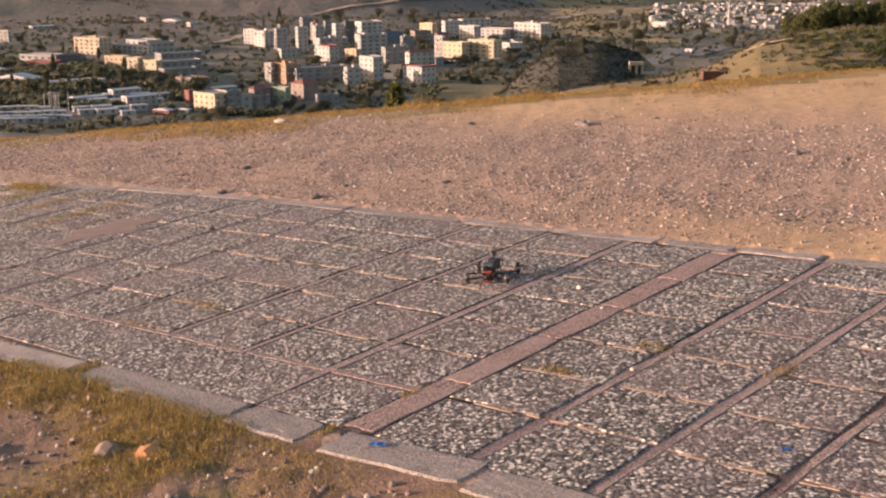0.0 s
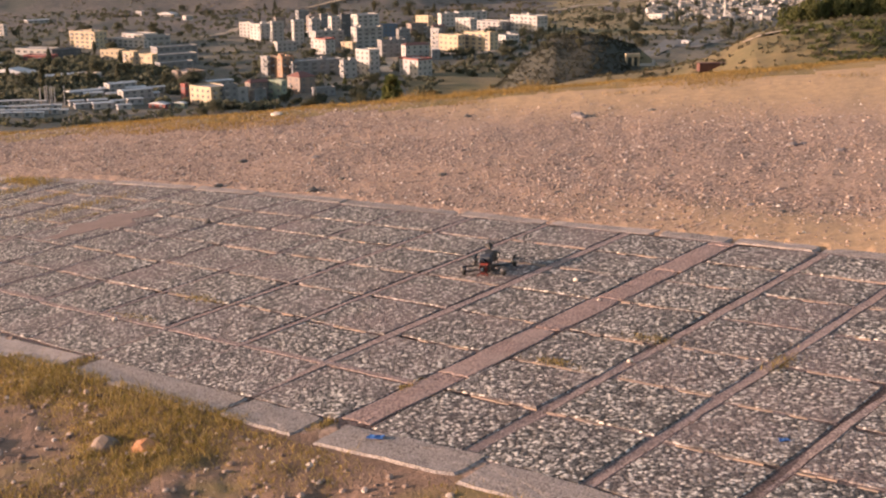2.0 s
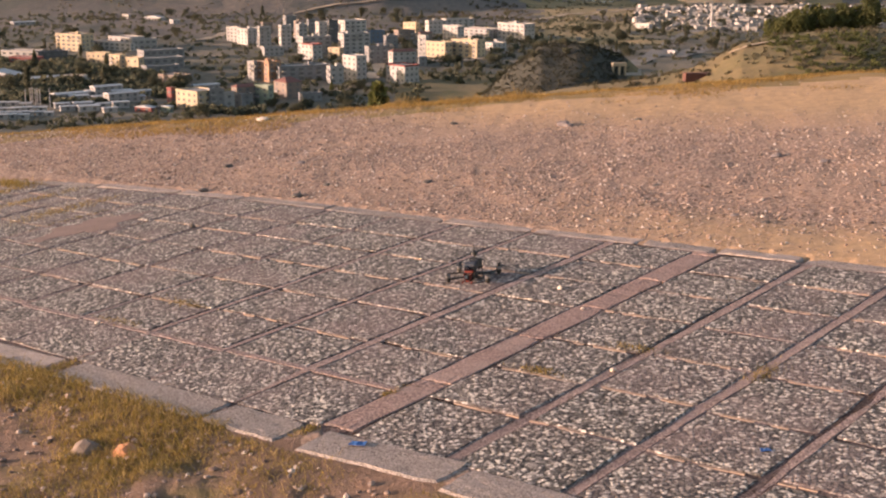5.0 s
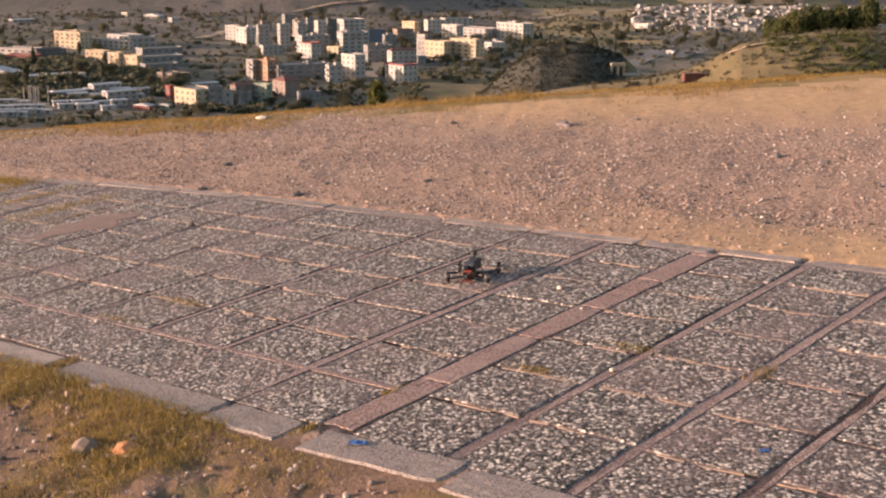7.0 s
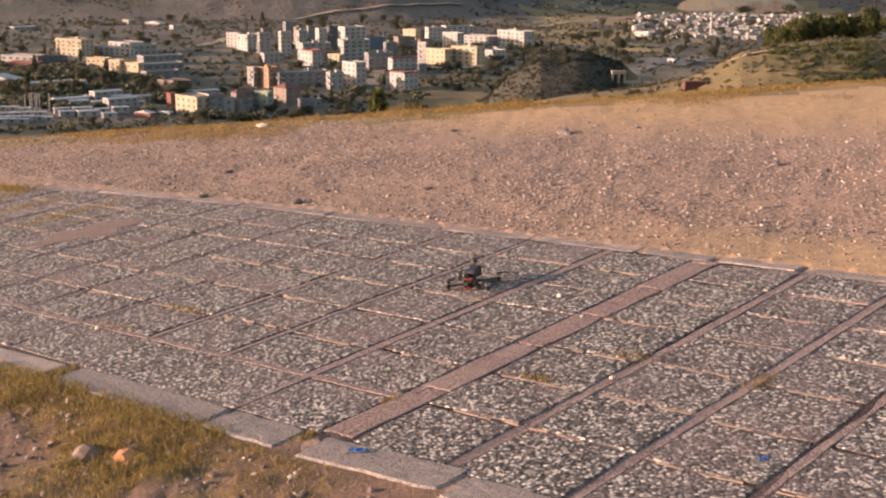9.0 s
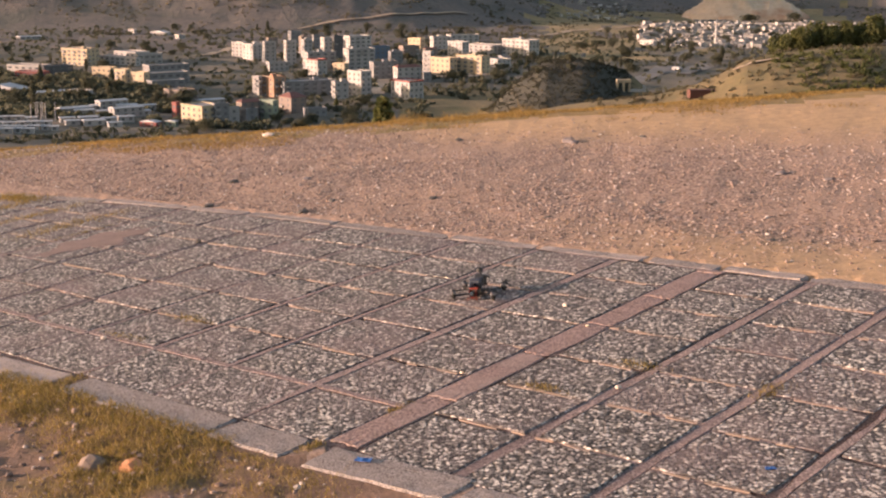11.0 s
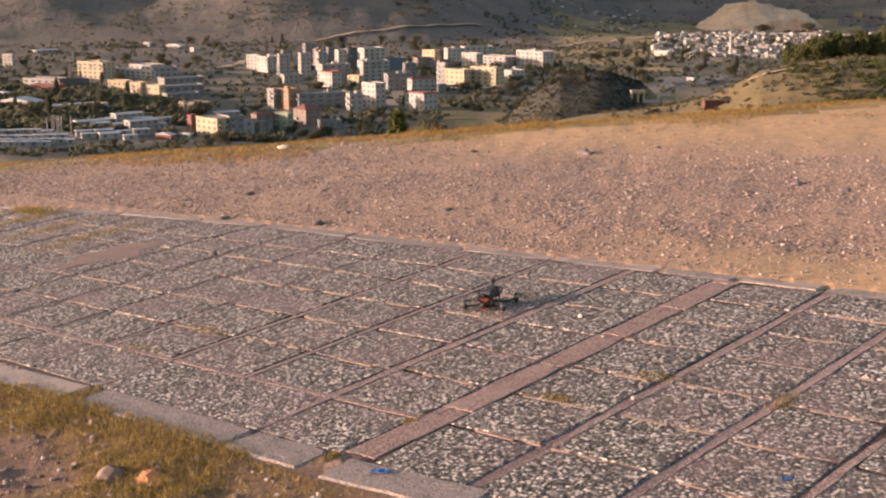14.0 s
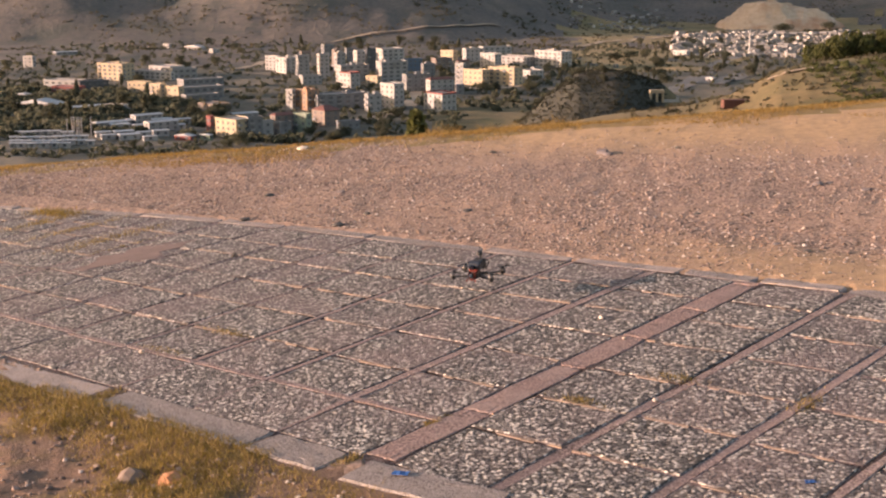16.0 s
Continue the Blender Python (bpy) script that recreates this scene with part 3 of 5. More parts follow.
stone(-9.374, 7.928, 0.13, PALE, "flat white stone by the grassy edge", -0.01, 0.4, seed=61)
stone(-6.307, 5.56, 0.09, DARK, "dark flat stone at the kerb", -0.01, 0.35, seed=14)
stone(-7.144, 5.446, 0.08, DARK, "dark flat stone at the kerb", -0.005, 0.35, seed=15)


def scrap(x, y, w, l, turn, label):
    """A creased scrap of thin plastic."""
    bm = bmesh.new()
    bmesh.ops.create_grid(bm, x_segments=4, y_segments=3, size=0.5)
    rng = random.Random(x)
    for v in bm.verts:
        v.co.x *= w * rng.uniform(0.8, 1.1)
        v.co.y *= l * rng.uniform(0.7, 1.1)
        v.co.z = rng.uniform(0, 0.006)
    bmesh.ops.solidify(bm, geom=bm.faces[:], thickness=0.002)
    ob = new("plastic_scrap", mesh_of("plastic_scrap", bm, BLUE))
    ob.matrix_basis = PAVE @ pose(x, y, 0.0, 0, 0, turn)
    tagged(ob, label, "litter")


scrap(-2.946, 2.745, 0.06, 0.035, 20, "crumpled blue plastic scrap on the kerb stone")
bpy.data.objects["plastic_scrap"].location.z += 0.011
scrap(-1.797, 3.373, 0.035, 0.025, 50, "small blue plastic scrap on the paving")


def tuft(x, y, along, count, wide, tall, label="dry yellow-green grass tuft growing in a paving joint"):
    rng = random.Random(x * 7 + y)
    spots = []
    for _ in range(count):
        u, v = rng.gauss(0, 0.5) * along, rng.gauss(0, 0.5) * wide
        p = PAVE @ Vector((x + u, y + v, -0.004))
        spots.append((p.x, p.y, p.z, tall * rng.uniform(0.4, 1.2), rng.uniform(0.002, 0.004), rng.uniform(0.3, 0.95)))
    ob = blades("grass_tuft", label, spots, BLADES, "grass tuft")
    tagged(ob, group="tufts in the joints")


tuft(-2.68, 4.0, 0.1, 260, 0.04, 0.019)
tuft(-2.86, 3.62, 0.1, 260, 0.035, 0.019)
tuft(-2.12, 3.98, 0.05, 260, 0.1, 0.019)
tuft(-4.95, 3.58, 0.16, 320, 0.05, 0.018)
tuft(-5.0, 3.24, 0.16, 240, 0.04, 0.014)
tuft(-3.2, 3.18, 0.03, 120, 0.08, 0.016)
tuft(-3.21, 2.76, 0.03, 160, 0.06, 0.019)
tuft(-4.67, 2.72, 0.05, 260, 0.08, 0.023)
tuft(-7.62, 4.62, 0.11, 650, 0.5, 0.032)
tuft(-8.2, 4.72, 0.06, 420, 0.5, 0.032)
tuft(-8.75, 4.78, 0.09, 420, 0.35, 0.032)
tuft(-9.0, 5.05, 0.3, 900, 0.12, 0.048)
tuft(-7.3, 4.5, 0.03, 160, 0.4, 0.019)

# a film of reddish soil blown over the slabs
DUST = surface("red_dust", (0.155, 0.11, 0.1), (0.25, 0.18, 0.16), 9, 80, rough=0.95, bump=0.3, depth=0.004)


def dust_patch(x, y, rx, ry, turn):
    bm = bmesh.new()
    centre = bm.verts.new((0, 0, 0.0032))
    rings = []
    for k in (0.5, 0.8, 1.0):
        ring = []
        for i in range(48):
            a = i / 48 * 2 * math.pi
            r = k * (1 + 0.75 * fbm(math.cos(a) * 2.4 + x, math.sin(a) * 2.4 + y) * k)
            ring.append(bm.verts.new((rx * r * math.cos(a), ry * r * math.sin(a), 0.003 if k < 0.9 else -0.004)))
        rings.append(ring)
    for i in range(48):
        j = (i + 1) % 48
        bm.faces.new((centre, rings[0][i], rings[0][j]))
        for a, b in zip(rings, rings[1:]):
            bm.faces.new((a[i], b[i], b[j], a[j]))
    ob = new("soil_patch", mesh_of("soil_patch", bm, DUST))
    ob.matrix_basis = PAVE @ pose(x, y, 0, 0, 0, turn)
    tagged(ob, "thin patch of reddish soil washed over the slabs", "soil")


dust_patch(-6.98, 4.42, 0.17, 0.42, 0)

STALK = surface("straw_stalk", (0.5, 0.38, 0.22), (0.72, 0.6, 0.4), 20, 100, bump=0.1)


def stalk(x0, y0, x1, y1, label="pale dry straw stalk lying on the grass"):
    bm = bmesh.new()
    a, b = PAVE @ Vector((x0, y0, -0.02)), PAVE @ Vector((x1, y1, -0.01))
    mid = (a + b) / 2 + Vector((0, 0.01, 0.015))
    rod(bm, a, mid, 0.0025, 0.002, 6), rod(bm, mid, b, 0.002, 0.001, 6)
    tagged(new("straw_stalk", mesh_of("straw_stalk", bm, STALK)), label, "straw")


stalk(-5.06, 2.54, -4.66, 2.63)
stalk(-3.92, 2.6, -3.72, 2.6)

# ---- the racing drone ----
CARBON = surface("carbon_fibre", (0.012, 0.012, 0.013), (0.03, 0.03, 0.032), 60, 400, rough=0.4, bump=0.05, depth=0.001)
BLACK = surface("black_plastic", (0.015, 0.015, 0.016), (0.035, 0.035, 0.035), 40, 200, rough=0.5, bump=0.05)
RED_TPU = surface("red_orange_plastic", (0.12, 0.016, 0.011), (0.2, 0.03, 0.017), 40, 200, rough=0.5, bump=0.05)
GREY = surface("grey_shell", (0.02, 0.024, 0.032), (0.05, 0.058, 0.078), 40, 200, rough=0.4, bump=0.05)
STEEL = surface("motor_metal", (0.25, 0.25, 0.26), (0.45, 0.45, 0.46), 40, 200, rough=0.3, bump=0.05, metal=1.0)
LENS = surface("lens_glass", (0.01, 0.012, 0.02), (0.02, 0.025, 0.035), 10, 50, rough=0.08, bump=0, coat=1.0)
FOIL = surface("battery_wrap", (0.018, 0.018, 0.02), (0.04, 0.04, 0.046), 20, 150, rough=0.35, bump=0.1)

drone = tagged(thing("drone", "small black four-armed racing drone with red-orange mounts", "drone"))
MOTORS = [(-0.1, -0.08), (0.1, -0.08), (0.1, 0.08), (-0.1, 0.08)]


def make_drone():
    """The nose points along -y; its feet stand at z = 0."""
    part("bottom_plate", built((-0.024, 0.024, -0.075, 0.075, 0.018, 0.021), bevel=0.001), CARBON, drone)
    part("top_plate", built((-0.02, 0.02, -0.07, 0.075, 0.048, 0.051), bevel=0.001), CARBON, drone)
    for x, y in MOTORS:
        arm = bmesh.new()
        a = math.atan2(y * 0.82, x)
        box(arm, 0, math.hypot(x, y) - 0.012, -0.008, 0.008, -0.003, 0.003, bevel=0.0012, m=Matrix.Translation((x * 0.12, y * 0.3, 0.0225)) @ Matrix.Rotation(math.atan2(y - y * 0.3, x - x * 0.12), 4, "Z"))
        rod(arm, (x, y, 0.0195), (x, y, 0.0255), 0.015, sides=16)
        part("arm", arm, CARBON, drone)
        stator = bmesh.new()
        rod(stator, (x, y, 0.0255), (x, y, 0.032), 0.012, sides=16)
        motor = part("motor", stator, BLACK, drone)
        bell = bmesh.new()
        rod(bell, (x, y, 0.032), (x, y, 0.043), 0.0142, 0.0135, 18)
        rod(bell, (x, y, 0.043), (x, y, 0.0455), 0.0135, 0.007, 18)
        part("bell", bell, STEEL, motor, "metal motor bell")
        foot = bmesh.new()
        rod(foot, (x, y, 0.008), (x, y, 0.0195), 0.008, 0.011, 10)
        part("landing_foot", foot, BLACK, drone)
    for x in (-0.017, 0.017):
        for y in (-0.062, -0.02, 0.03, 0.068):
            bm = bmesh.new()
            rod(bm, (x, y, 0.021), (x, y, 0.048), 0.0025, sides=8)
            part("standoff", bm, BLACK, drone)
    part("flight_board", built((-0.016, 0.016, -0.018, 0.02, 0.024, 0.029), bevel=0.001), BLACK, drone)
    part("radio_board", built((-0.015, 0.015, -0.017, 0.019, 0.033, 0.037), bevel=0.001), BLACK, drone)
    nose = bmesh.new()
    for sx in (-1, 1):
        box(nose, sx * 0.019 - 0.003, sx * 0.019 + 0.003, -0.09, -0.05, 0.016, 0.052, bevel=0.003)
    box(nose, -0.022, 0.022, -0.09, -0.082, 0.012, 0.02, bevel=0.002)
    box(nose, -0.022, 0.022, -0.066, -0.06, 0.046, 0.06, bevel=0.002)
    for v in nose.verts:
        v.co.x *= 0.4 + 0.6 * (v.co.z - 0.012) / 0.048
    mount = part("camera_mount", nose, RED_TPU, drone, "red-orange printed camera mount")
    eye = built((-0.0095, 0.0095, -0.09, -0.07, 0.026, 0.046), bevel=0.002)
    pilot = part("pilot_camera", eye, BLACK, mount)
    lens = bmesh.new()
    rod(lens, (0, -0.09, 0.037), (0, -0.102, 0.041), 0.0075, 0.0085, 14)
    part("lens", lens, LENS, pilot, "dark glass lens")
    for sx in (-1, 1):
        skid = bmesh.new()
        rod(skid, (sx * 0.019, -0.086, 0.016), (sx * 0.024, -0.098, 0.009), 0.0035, 0.003, 8)
        part("nose_skid", skid, RED_TPU, drone, "red-orange nose skid")
    wedge = bmesh.new()
    box(wedge, -0.021, 0.021, -0.05, -0.01, 0.051, 0.06, bevel=0.002)
    part("action_camera_wedge", wedge, RED_TPU, drone, "red-orange wedge")
    shell = built((-0.03, 0.03, -0.034, 0.0, -0.022, 0.022), bevel=0.006)
    action = part("action_camera", shell, GREY, drone, "grey action camera tilted upwards", at=pose(0, -0.018, 0.078, 20, 0, 0))
    front = bmesh.new()
    rod(front, (-0.01, -0.034, 0.004), (-0.01, -0.043, 0.004), 0.015, 0.0145, 18)
    part("lens", front, LENS, action, "dark glass lens")
    pack = part("battery", built((-0.024, 0.024, -0.006, 0.066, 0.053, 0.094), bevel=0.007), FOIL, drone, "dark wrapped battery pack")
    part("strap", built((-0.026, 0.026, 0.022, 0.038, 0.05, 0.0965), bevel=0.002), BLACK, pack, "dark battery strap")
    lead = bmesh.new()
    last = Vector((0.012, 0.066, 0.075))
    for p in ((0.02, 0.082, 0.078), (0.026, 0.088, 0.066), (0.022, 0.084, 0.05), (0.014, 0.07, 0.042)):
        rod(lead, last, p, 0.003, sides=7)
        last = Vector(p)
    part("battery_lead", lead, BLACK, drone)
    tail = built((-0.018, 0.016, 0.066, 0.082, 0.036, 0.06), bevel=0.002)
    part("antenna_mount", tail, BLACK, drone)
    mast = bmesh.new()
    rod(mast, (-0.014, 0.07, 0.05), (-0.016, 0.073, 0.108), 0.004, 0.0035, 8)
    aerial = part("antenna", mast, BLACK, drone, "upright black video antenna")
    cap = bmesh.new()
    rod(cap, (-0.016, 0.073, 0.103), (-0.0165, 0.074, 0.117), 0.016, 0.015, 16), rod(cap, (-0.0165, 0.074, 0.117), (-0.0166, 0.0743, 0.124), 0.015, 0.006, 16)
    part("antenna_cap", cap, BLACK, aerial)
    whip = bmesh.new()
    rod(whip, (-0.004, 0.076, 0.055), (-0.02, 0.08, 0.152), 0.0024, 0.0018, 6)
    part("receiver_antenna", whip, BLACK, drone, "thin black receiver antenna")
    props = []
    blade_mesh = None
    for x, y in MOTORS:
        if blade_mesh is None:
            bm = bmesh.new()
            rod(bm, (0, 0, -0.002), (0, 0, 0.004), 0.006, 0.005, 12)
            for k in range(3):
                rows = []
                for i in range(7):
                    r = 0.005 + 0.0585 * i / 6
                    wide = (0.006, 0.012, 0.0145, 0.014, 0.0125, 0.01, 0.005)[i] / 2
                    twist = radians(28 - 18 * i / 6)
                    pair = [Vector((r, s * wide * math.cos(twist), s * wide * math.sin(twist) + 0.001)) for s in (-1, 1)]
                    rows.append([bm.verts.new(Matrix.Rotation(k * 2 * math.pi / 3, 3, "Z") @ p) for p in pair])
                fs = [bm.faces.new((a[0], b[0], b[1], a[1])) for a, b in zip(rows, rows[1:])]
                bmesh.ops.solidify(bm, geom=fs, thickness=0.0012)
            blade_mesh = mesh_of("propeller", bm, BLACK)
        props.append(part("propeller", blade_mesh, None, drone, "black three-bladed propeller", at=pose(x, y, 0.047)))
    return props


PROPS = make_drone()

# ---- the town in the valley ----
PAINT = {
    "white": surface("white_render", (0.35, 0.335, 0.325), (0.5, 0.475, 0.455), 0.15, 2.0, bump=0, stain=(0.3, 0.285, 0.275), stain_scale=0.12),
    "cream": surface("cream_render", (0.42, 0.335, 0.225), (0.54, 0.44, 0.31), 0.15, 2.0, bump=0, stain=(0.38, 0.31, 0.22), stain_scale=0.1),
    "grey": surface("grey_render", (0.17, 0.17, 0.18), (0.28, 0.275, 0.28), 0.15, 2.0, bump=0, stain=(0.15, 0.15, 0.15), stain_scale=0.1),
    "pale": surface("pale_grey_render", (0.26, 0.255, 0.255), (0.4, 0.385, 0.375), 0.15, 2.0, bump=0, stain=(0.24, 0.23, 0.22), stain_scale=0.12),
    "brick": surface("orange_brick", (0.3, 0.165, 0.1), (0.42, 0.25, 0.16), 0.3, 3.0, bump=0, stain=(0.34, 0.27, 0.21), stain_scale=0.2),
    "red": surface("red_cladding", (0.19, 0.06, 0.055), (0.28, 0.095, 0.085), 0.2, 2.0, bump=0),
    "brown": surface("brown_render", (0.17, 0.135, 0.12), (0.26, 0.21, 0.185), 0.2, 2.0, bump=0, stain=(0.26, 0.21, 0.18), stain_scale=0.15),
    "blue": surface("blue_cladding", (0.08, 0.12, 0.18), (0.13, 0.18, 0.25), 0.2, 2.0, bump=0),
    "green": surface("green_cladding", (0.2, 0.24, 0.19), (0.29, 0.33, 0.26), 0.2, 2.0, bump=0),
    # dark walls; on one western wing this colour stands for shade
    "dark": surface("dark_and_shaded_cladding", (0.07, 0.073, 0.08), (0.13, 0.13, 0.14), 0.2, 2.0, bump=0),
}
ROOFING = surface("flat_roofing", (0.22, 0.205, 0.2), (0.36, 0.335, 0.315), 0.2, 2.0, bump=0, stain=(0.22, 0.19, 0.17), stain_scale=0.12)
TILES = surface("clay_roof_tiles", (0.14, 0.06, 0.052), (0.22, 0.1, 0.085), 0.3, 3.0, bump=0)
METAL_ROOF = surface("sheet_metal_roof", (0.42, 0.42, 0.43), (0.58, 0.57, 0.57), 0.1, 1.5, rough=0.5, bump=0, metal=0.0)
GLASS = surface("window_glass", (0.1, 0.105, 0.115), (0.2, 0.205, 0.21), 0.5, 3, rough=0.15, bump=0)
WINDOW = mesh_of("window", built((-0.75, 0.75, -0.06, 0.1, -0.7, 0.7)), GLASS)
SILL = mesh_of("sill", built((-0.95, 0.95, -0.22, 0.1, -0.1, 0.08)), PAINT["pale"])
WIDE_WINDOW = mesh_of("window", built((-1.4, 1.4, -0.06, 0.1, -0.75, 0.75)), GLASS)


def building(x, y, w, d, h, turn, paint="white", roof="flat", storeys=0, band="", label="", base=None):
    """A block of w x d x h metres with its storeys, windows and roof; its middle stands at x, y."""
    rng = random.Random(round(x * 3 + y))
    z = height(x, y) - 1.0
    h += 1.0
    words = {"white": "white-rendered", "cream": "cream-rendered", "grey": "grey", "pale": "pale grey", "brick": "orange brick", "red": "red-clad", "brown": "brown", "blue": "blue-clad", "green": "green-clad", "dark": "dark grey"}
    top = {"flat": "flat roof", "tiles": "red tiled roof", "metal": "sheet-metal roof"}[roof]
    b = thing("building", label or f"{words[paint]} valley building with a {top}", "building", "town buildings", at=pose(x, y, z, 0, 0, turn))
    body = built((-w / 2, w / 2, -d / 2, d / 2, 0, h))
    part("wall", body, PAINT[paint], b)
    storeys = storeys or max(1, round((h - 1) / 3.2))
    step = (h - 1.2) / storeys
    if roof == "flat":
        p = bmesh.new()
        for x0, x1, y0, y1 in ((-w / 2 - 0.15, w / 2 + 0.15, -d / 2 - 0.15, -d / 2 + 0.2), (-w / 2 - 0.15, w / 2 + 0.15, d / 2 - 0.2, d / 2 + 0.15), (-w / 2 - 0.15, -w / 2 + 0.2, -d / 2 + 0.2, d / 2 - 0.2), (w / 2 - 0.2, w / 2 + 0.15, -d / 2 + 0.2, d / 2 - 0.2)):
            box(p, x0, x1, y0, y1, h - 0.3, h + 0.7)
        part("parapet", p, PAINT[band or paint], b)
        part("roof", built((-w / 2 + 0.2, w / 2 - 0.2, -d / 2 + 0.2, d / 2 - 0.2, h, h + 0.12)), ROOFING, b)
        if w > 6 and d > 4 and h > 9 and rng.random() < 0.5:
            sx, sy = rng.uniform(-0.25, 0.25) * w, rng.uniform(-0.1, 0.3) * d
            part("stair_head", built((sx - 1.6, sx + 1.6, sy - 1.3, sy + 1.3, h + 0.1, h + 1.9)), PAINT[paint], b)
            for _ in range(rng.randint(1, 3)):
                tx, ty = rng.uniform(-0.4, 0.4) * w, rng.uniform(-0.4, 0.4) * d
                tank = bmesh.new()
                rod(tank, (tx, ty, h + 0.1), (tx, ty, h + 1.3), 0.5, sides=10)
                part("water_tank", tank, PAINT["white"], b)
    else:
        r = bmesh.new()
        rise = 0.22 * d if roof == "tiles" else 0.09 * d
        o = 0.5
        v = [r.verts.new(p) for p in ((-w / 2 - o, -d / 2 - o, h), (w / 2 + o, -d / 2 - o, h), (w / 2 + o, d / 2 + o, h), (-w / 2 - o, d / 2 + o, h), (-w / 2 - (0 if roof == "metal" else -d * 0.3), 0, h + rise), (w / 2 + (0 if roof == "metal" else -d * 0.3), 0, h + rise))]
        for f in ((0, 1, 5, 4), (2, 3, 4, 5), (1, 2, 5), (3, 0, 4), (3, 2, 1, 0)):
            r.faces.new([v[i] for i in f])
        part("roof", r, TILES if roof == "tiles" else METAL_ROOF, b)
    if h < 3.2:
        return b
    for face in range(2):
        span = w if face == 0 else d
        bays = max(1, min(9, int(span / (3.8 if span < 20 else 5.0))))
        wide = span >= 20
        m0 = Matrix.Identity(4) if face == 0 else Matrix.Rotation(-math.pi / 2, 4, "Z")
        off = d / 2 if face == 0 else w / 2
        for s in range(storeys):
            zc = 1.0 + step * s + step * 0.5
            balcony = rng.random() < 0.35
            for q in range(bays):
                u = (q + 0.5) / bays * span - span / 2
                at = m0 @ Matrix.Translation((u, -off, zc + 0.2))
                pane = part("window", WIDE_WINDOW if wide else WINDOW, None, b, at=at)
                if balcony and q % 2 == 0 and storeys > 2:
                    part("balcony", BALCONY, None, b, at=m0 @ Matrix.Translation((u, -off, zc - 1.15)))
                elif paint in ("white", "cream") and storeys > 2:
                    part("sill", SILL, None, pane, at=Matrix.Translation((0, 0, -0.85)))
    return b


def balcony_mesh():
    bm = built((-1.3, 1.3, -1.1, 0.05, -0.1, 0.08), (-1.3, 1.3, -1.1, -1.0, 0.08, 0.95), (-1.3, -1.2, -1.0, 0.0, 0.08, 0.95), (1.2, 1.3, -1.0, 0.0, 0.08, 0.95))
    return mesh_of("balcony", bm, PAINT["pale"])


BALCONY = balcony_mesh()

# town blocks
building(-360.7, 1091.7, 4.3, 9.6, 9.0, 70, "white", "flat")
building(-376.5, 1246.8, 22.0, 8.8, 2.4, 39, "pale", "metal")
building(-278.1, 915.3, 12.3, 27.2, 6.2, 71, "white", "flat")
building(-268.0, 888.7, 9.4, 21.0, 3.4, 72, "red", "flat")
# wing of the block before it, its shade given as dark paint
building(-255.1, 901.4, 21.3, 8.5, 6.6, 38, "dark", "flat")
building(-262.9, 996.9, 13.4, 26.0, 12.3, 60, "cream", "flat")
building(-231.4, 1005.0, 15.4, 37.4, 5.6, 60, "white", "flat")
building(-228.6, 1018.4, 14.9, 23.9, 8.0, 55, "white", "flat")
building(-212.5, 1001.1, 20.1, 8.1, 7.7, 35, "pale", "flat")
building(-218.6, 888.9, 7.0, 15.7, 7.2, 66, "cream", "flat")
building(-200.0, 862.1, 5.7, 9.8, 8.5, 57, "cream", "flat")
building(-184.1, 841.2, 5.3, 11.2, 7.9, 58, "cream", "flat")
building(-172.6, 856.3, 32.1, 12.9, 6.9, 34, "grey", "flat")
building(-184.9, 930.5, 30.6, 12.2, 6.5, 34, "grey", "flat")
building(-162.9, 817.2, 22.0, 8.8, 5.1, 33, "grey", "flat")
building(-145.7, 771.8, 10.8, 16.5, 5.2, 53, "brown", "flat")
building(-258.2, 796.8, 13.0, 29.0, 3.7, 74, "brown", "metal")
building(-225.4, 781.6, 21.8, 8.7, 2.7, 38, "dark", "metal")
building(-207.2, 781.0, 5.9, 13.2, 2.4, 70, "white", "flat")
building(-189.1, 699.0, 17.9, 7.2, 3.1, 39, "grey", "metal")
building(-172.9, 714.9, 16.6, 6.6, 4.9, 40, "pale", "metal")
building(-158.8, 688.0, 17.2, 6.9, 5.1, 39, "pale", "metal")
building(-115.9, 671.0, 13.2, 16.9, 9.2, 49, "cream", "flat")
building(-105.6, 668.5, 8.0, 3.2, 10.2, 33, "grey", "flat")
building(-99.8, 672.3, 6.2, 2.5, 7.7, 34, "pale", "flat")
building(-123.5, 745.2, 15.4, 6.2, 3.8, 32, "pale", "metal")
building(-92.8, 686.1, 12.8, 5.9, 8.8, 35, "brown", "tiles")
building(-93.1, 679.3, 7.4, 7.5, 5.8, 44, "grey", "flat")
building(-82.8, 685.9, 4.3, 9.5, 9.5, 56, "green", "flat")
building(-72.6, 710.2, 10.4, 11.3, 8.8, 43, "brown", "tiles")
building(-59.1, 695.9, 11.6, 5.3, 3.9, 32, "grey", "flat")
building(-138.1, 649.6, 4.5, 9.9, 2.4, 65, "red", "metal")
building(-127.6, 651.0, 2.7, 6.0, 2.8, 65, "green", "metal")
building(-132.7, 689.4, 2.5, 3.2, 7.9, 53, "red", "flat")
building(-91.3, 786.3, 9.5, 11.1, 11.4, 45, "brick", "flat")
building(-101.3, 784.8, 2.9, 5.4, 11.6, 52, "pale", "flat")
building(-72.2, 791.2, 33.9, 13.6, 8.6, 27, "grey", "flat")
building(-50.6, 774.3, 9.1, 4.4, 10.1, 32, "pale", "flat")
building(-152.0, 1067.8, 4.8, 11.9, 11.4, 56, "white", "flat")
building(-136.2, 1043.8, 13.9, 13.8, 11.5, 43, "white", "flat")
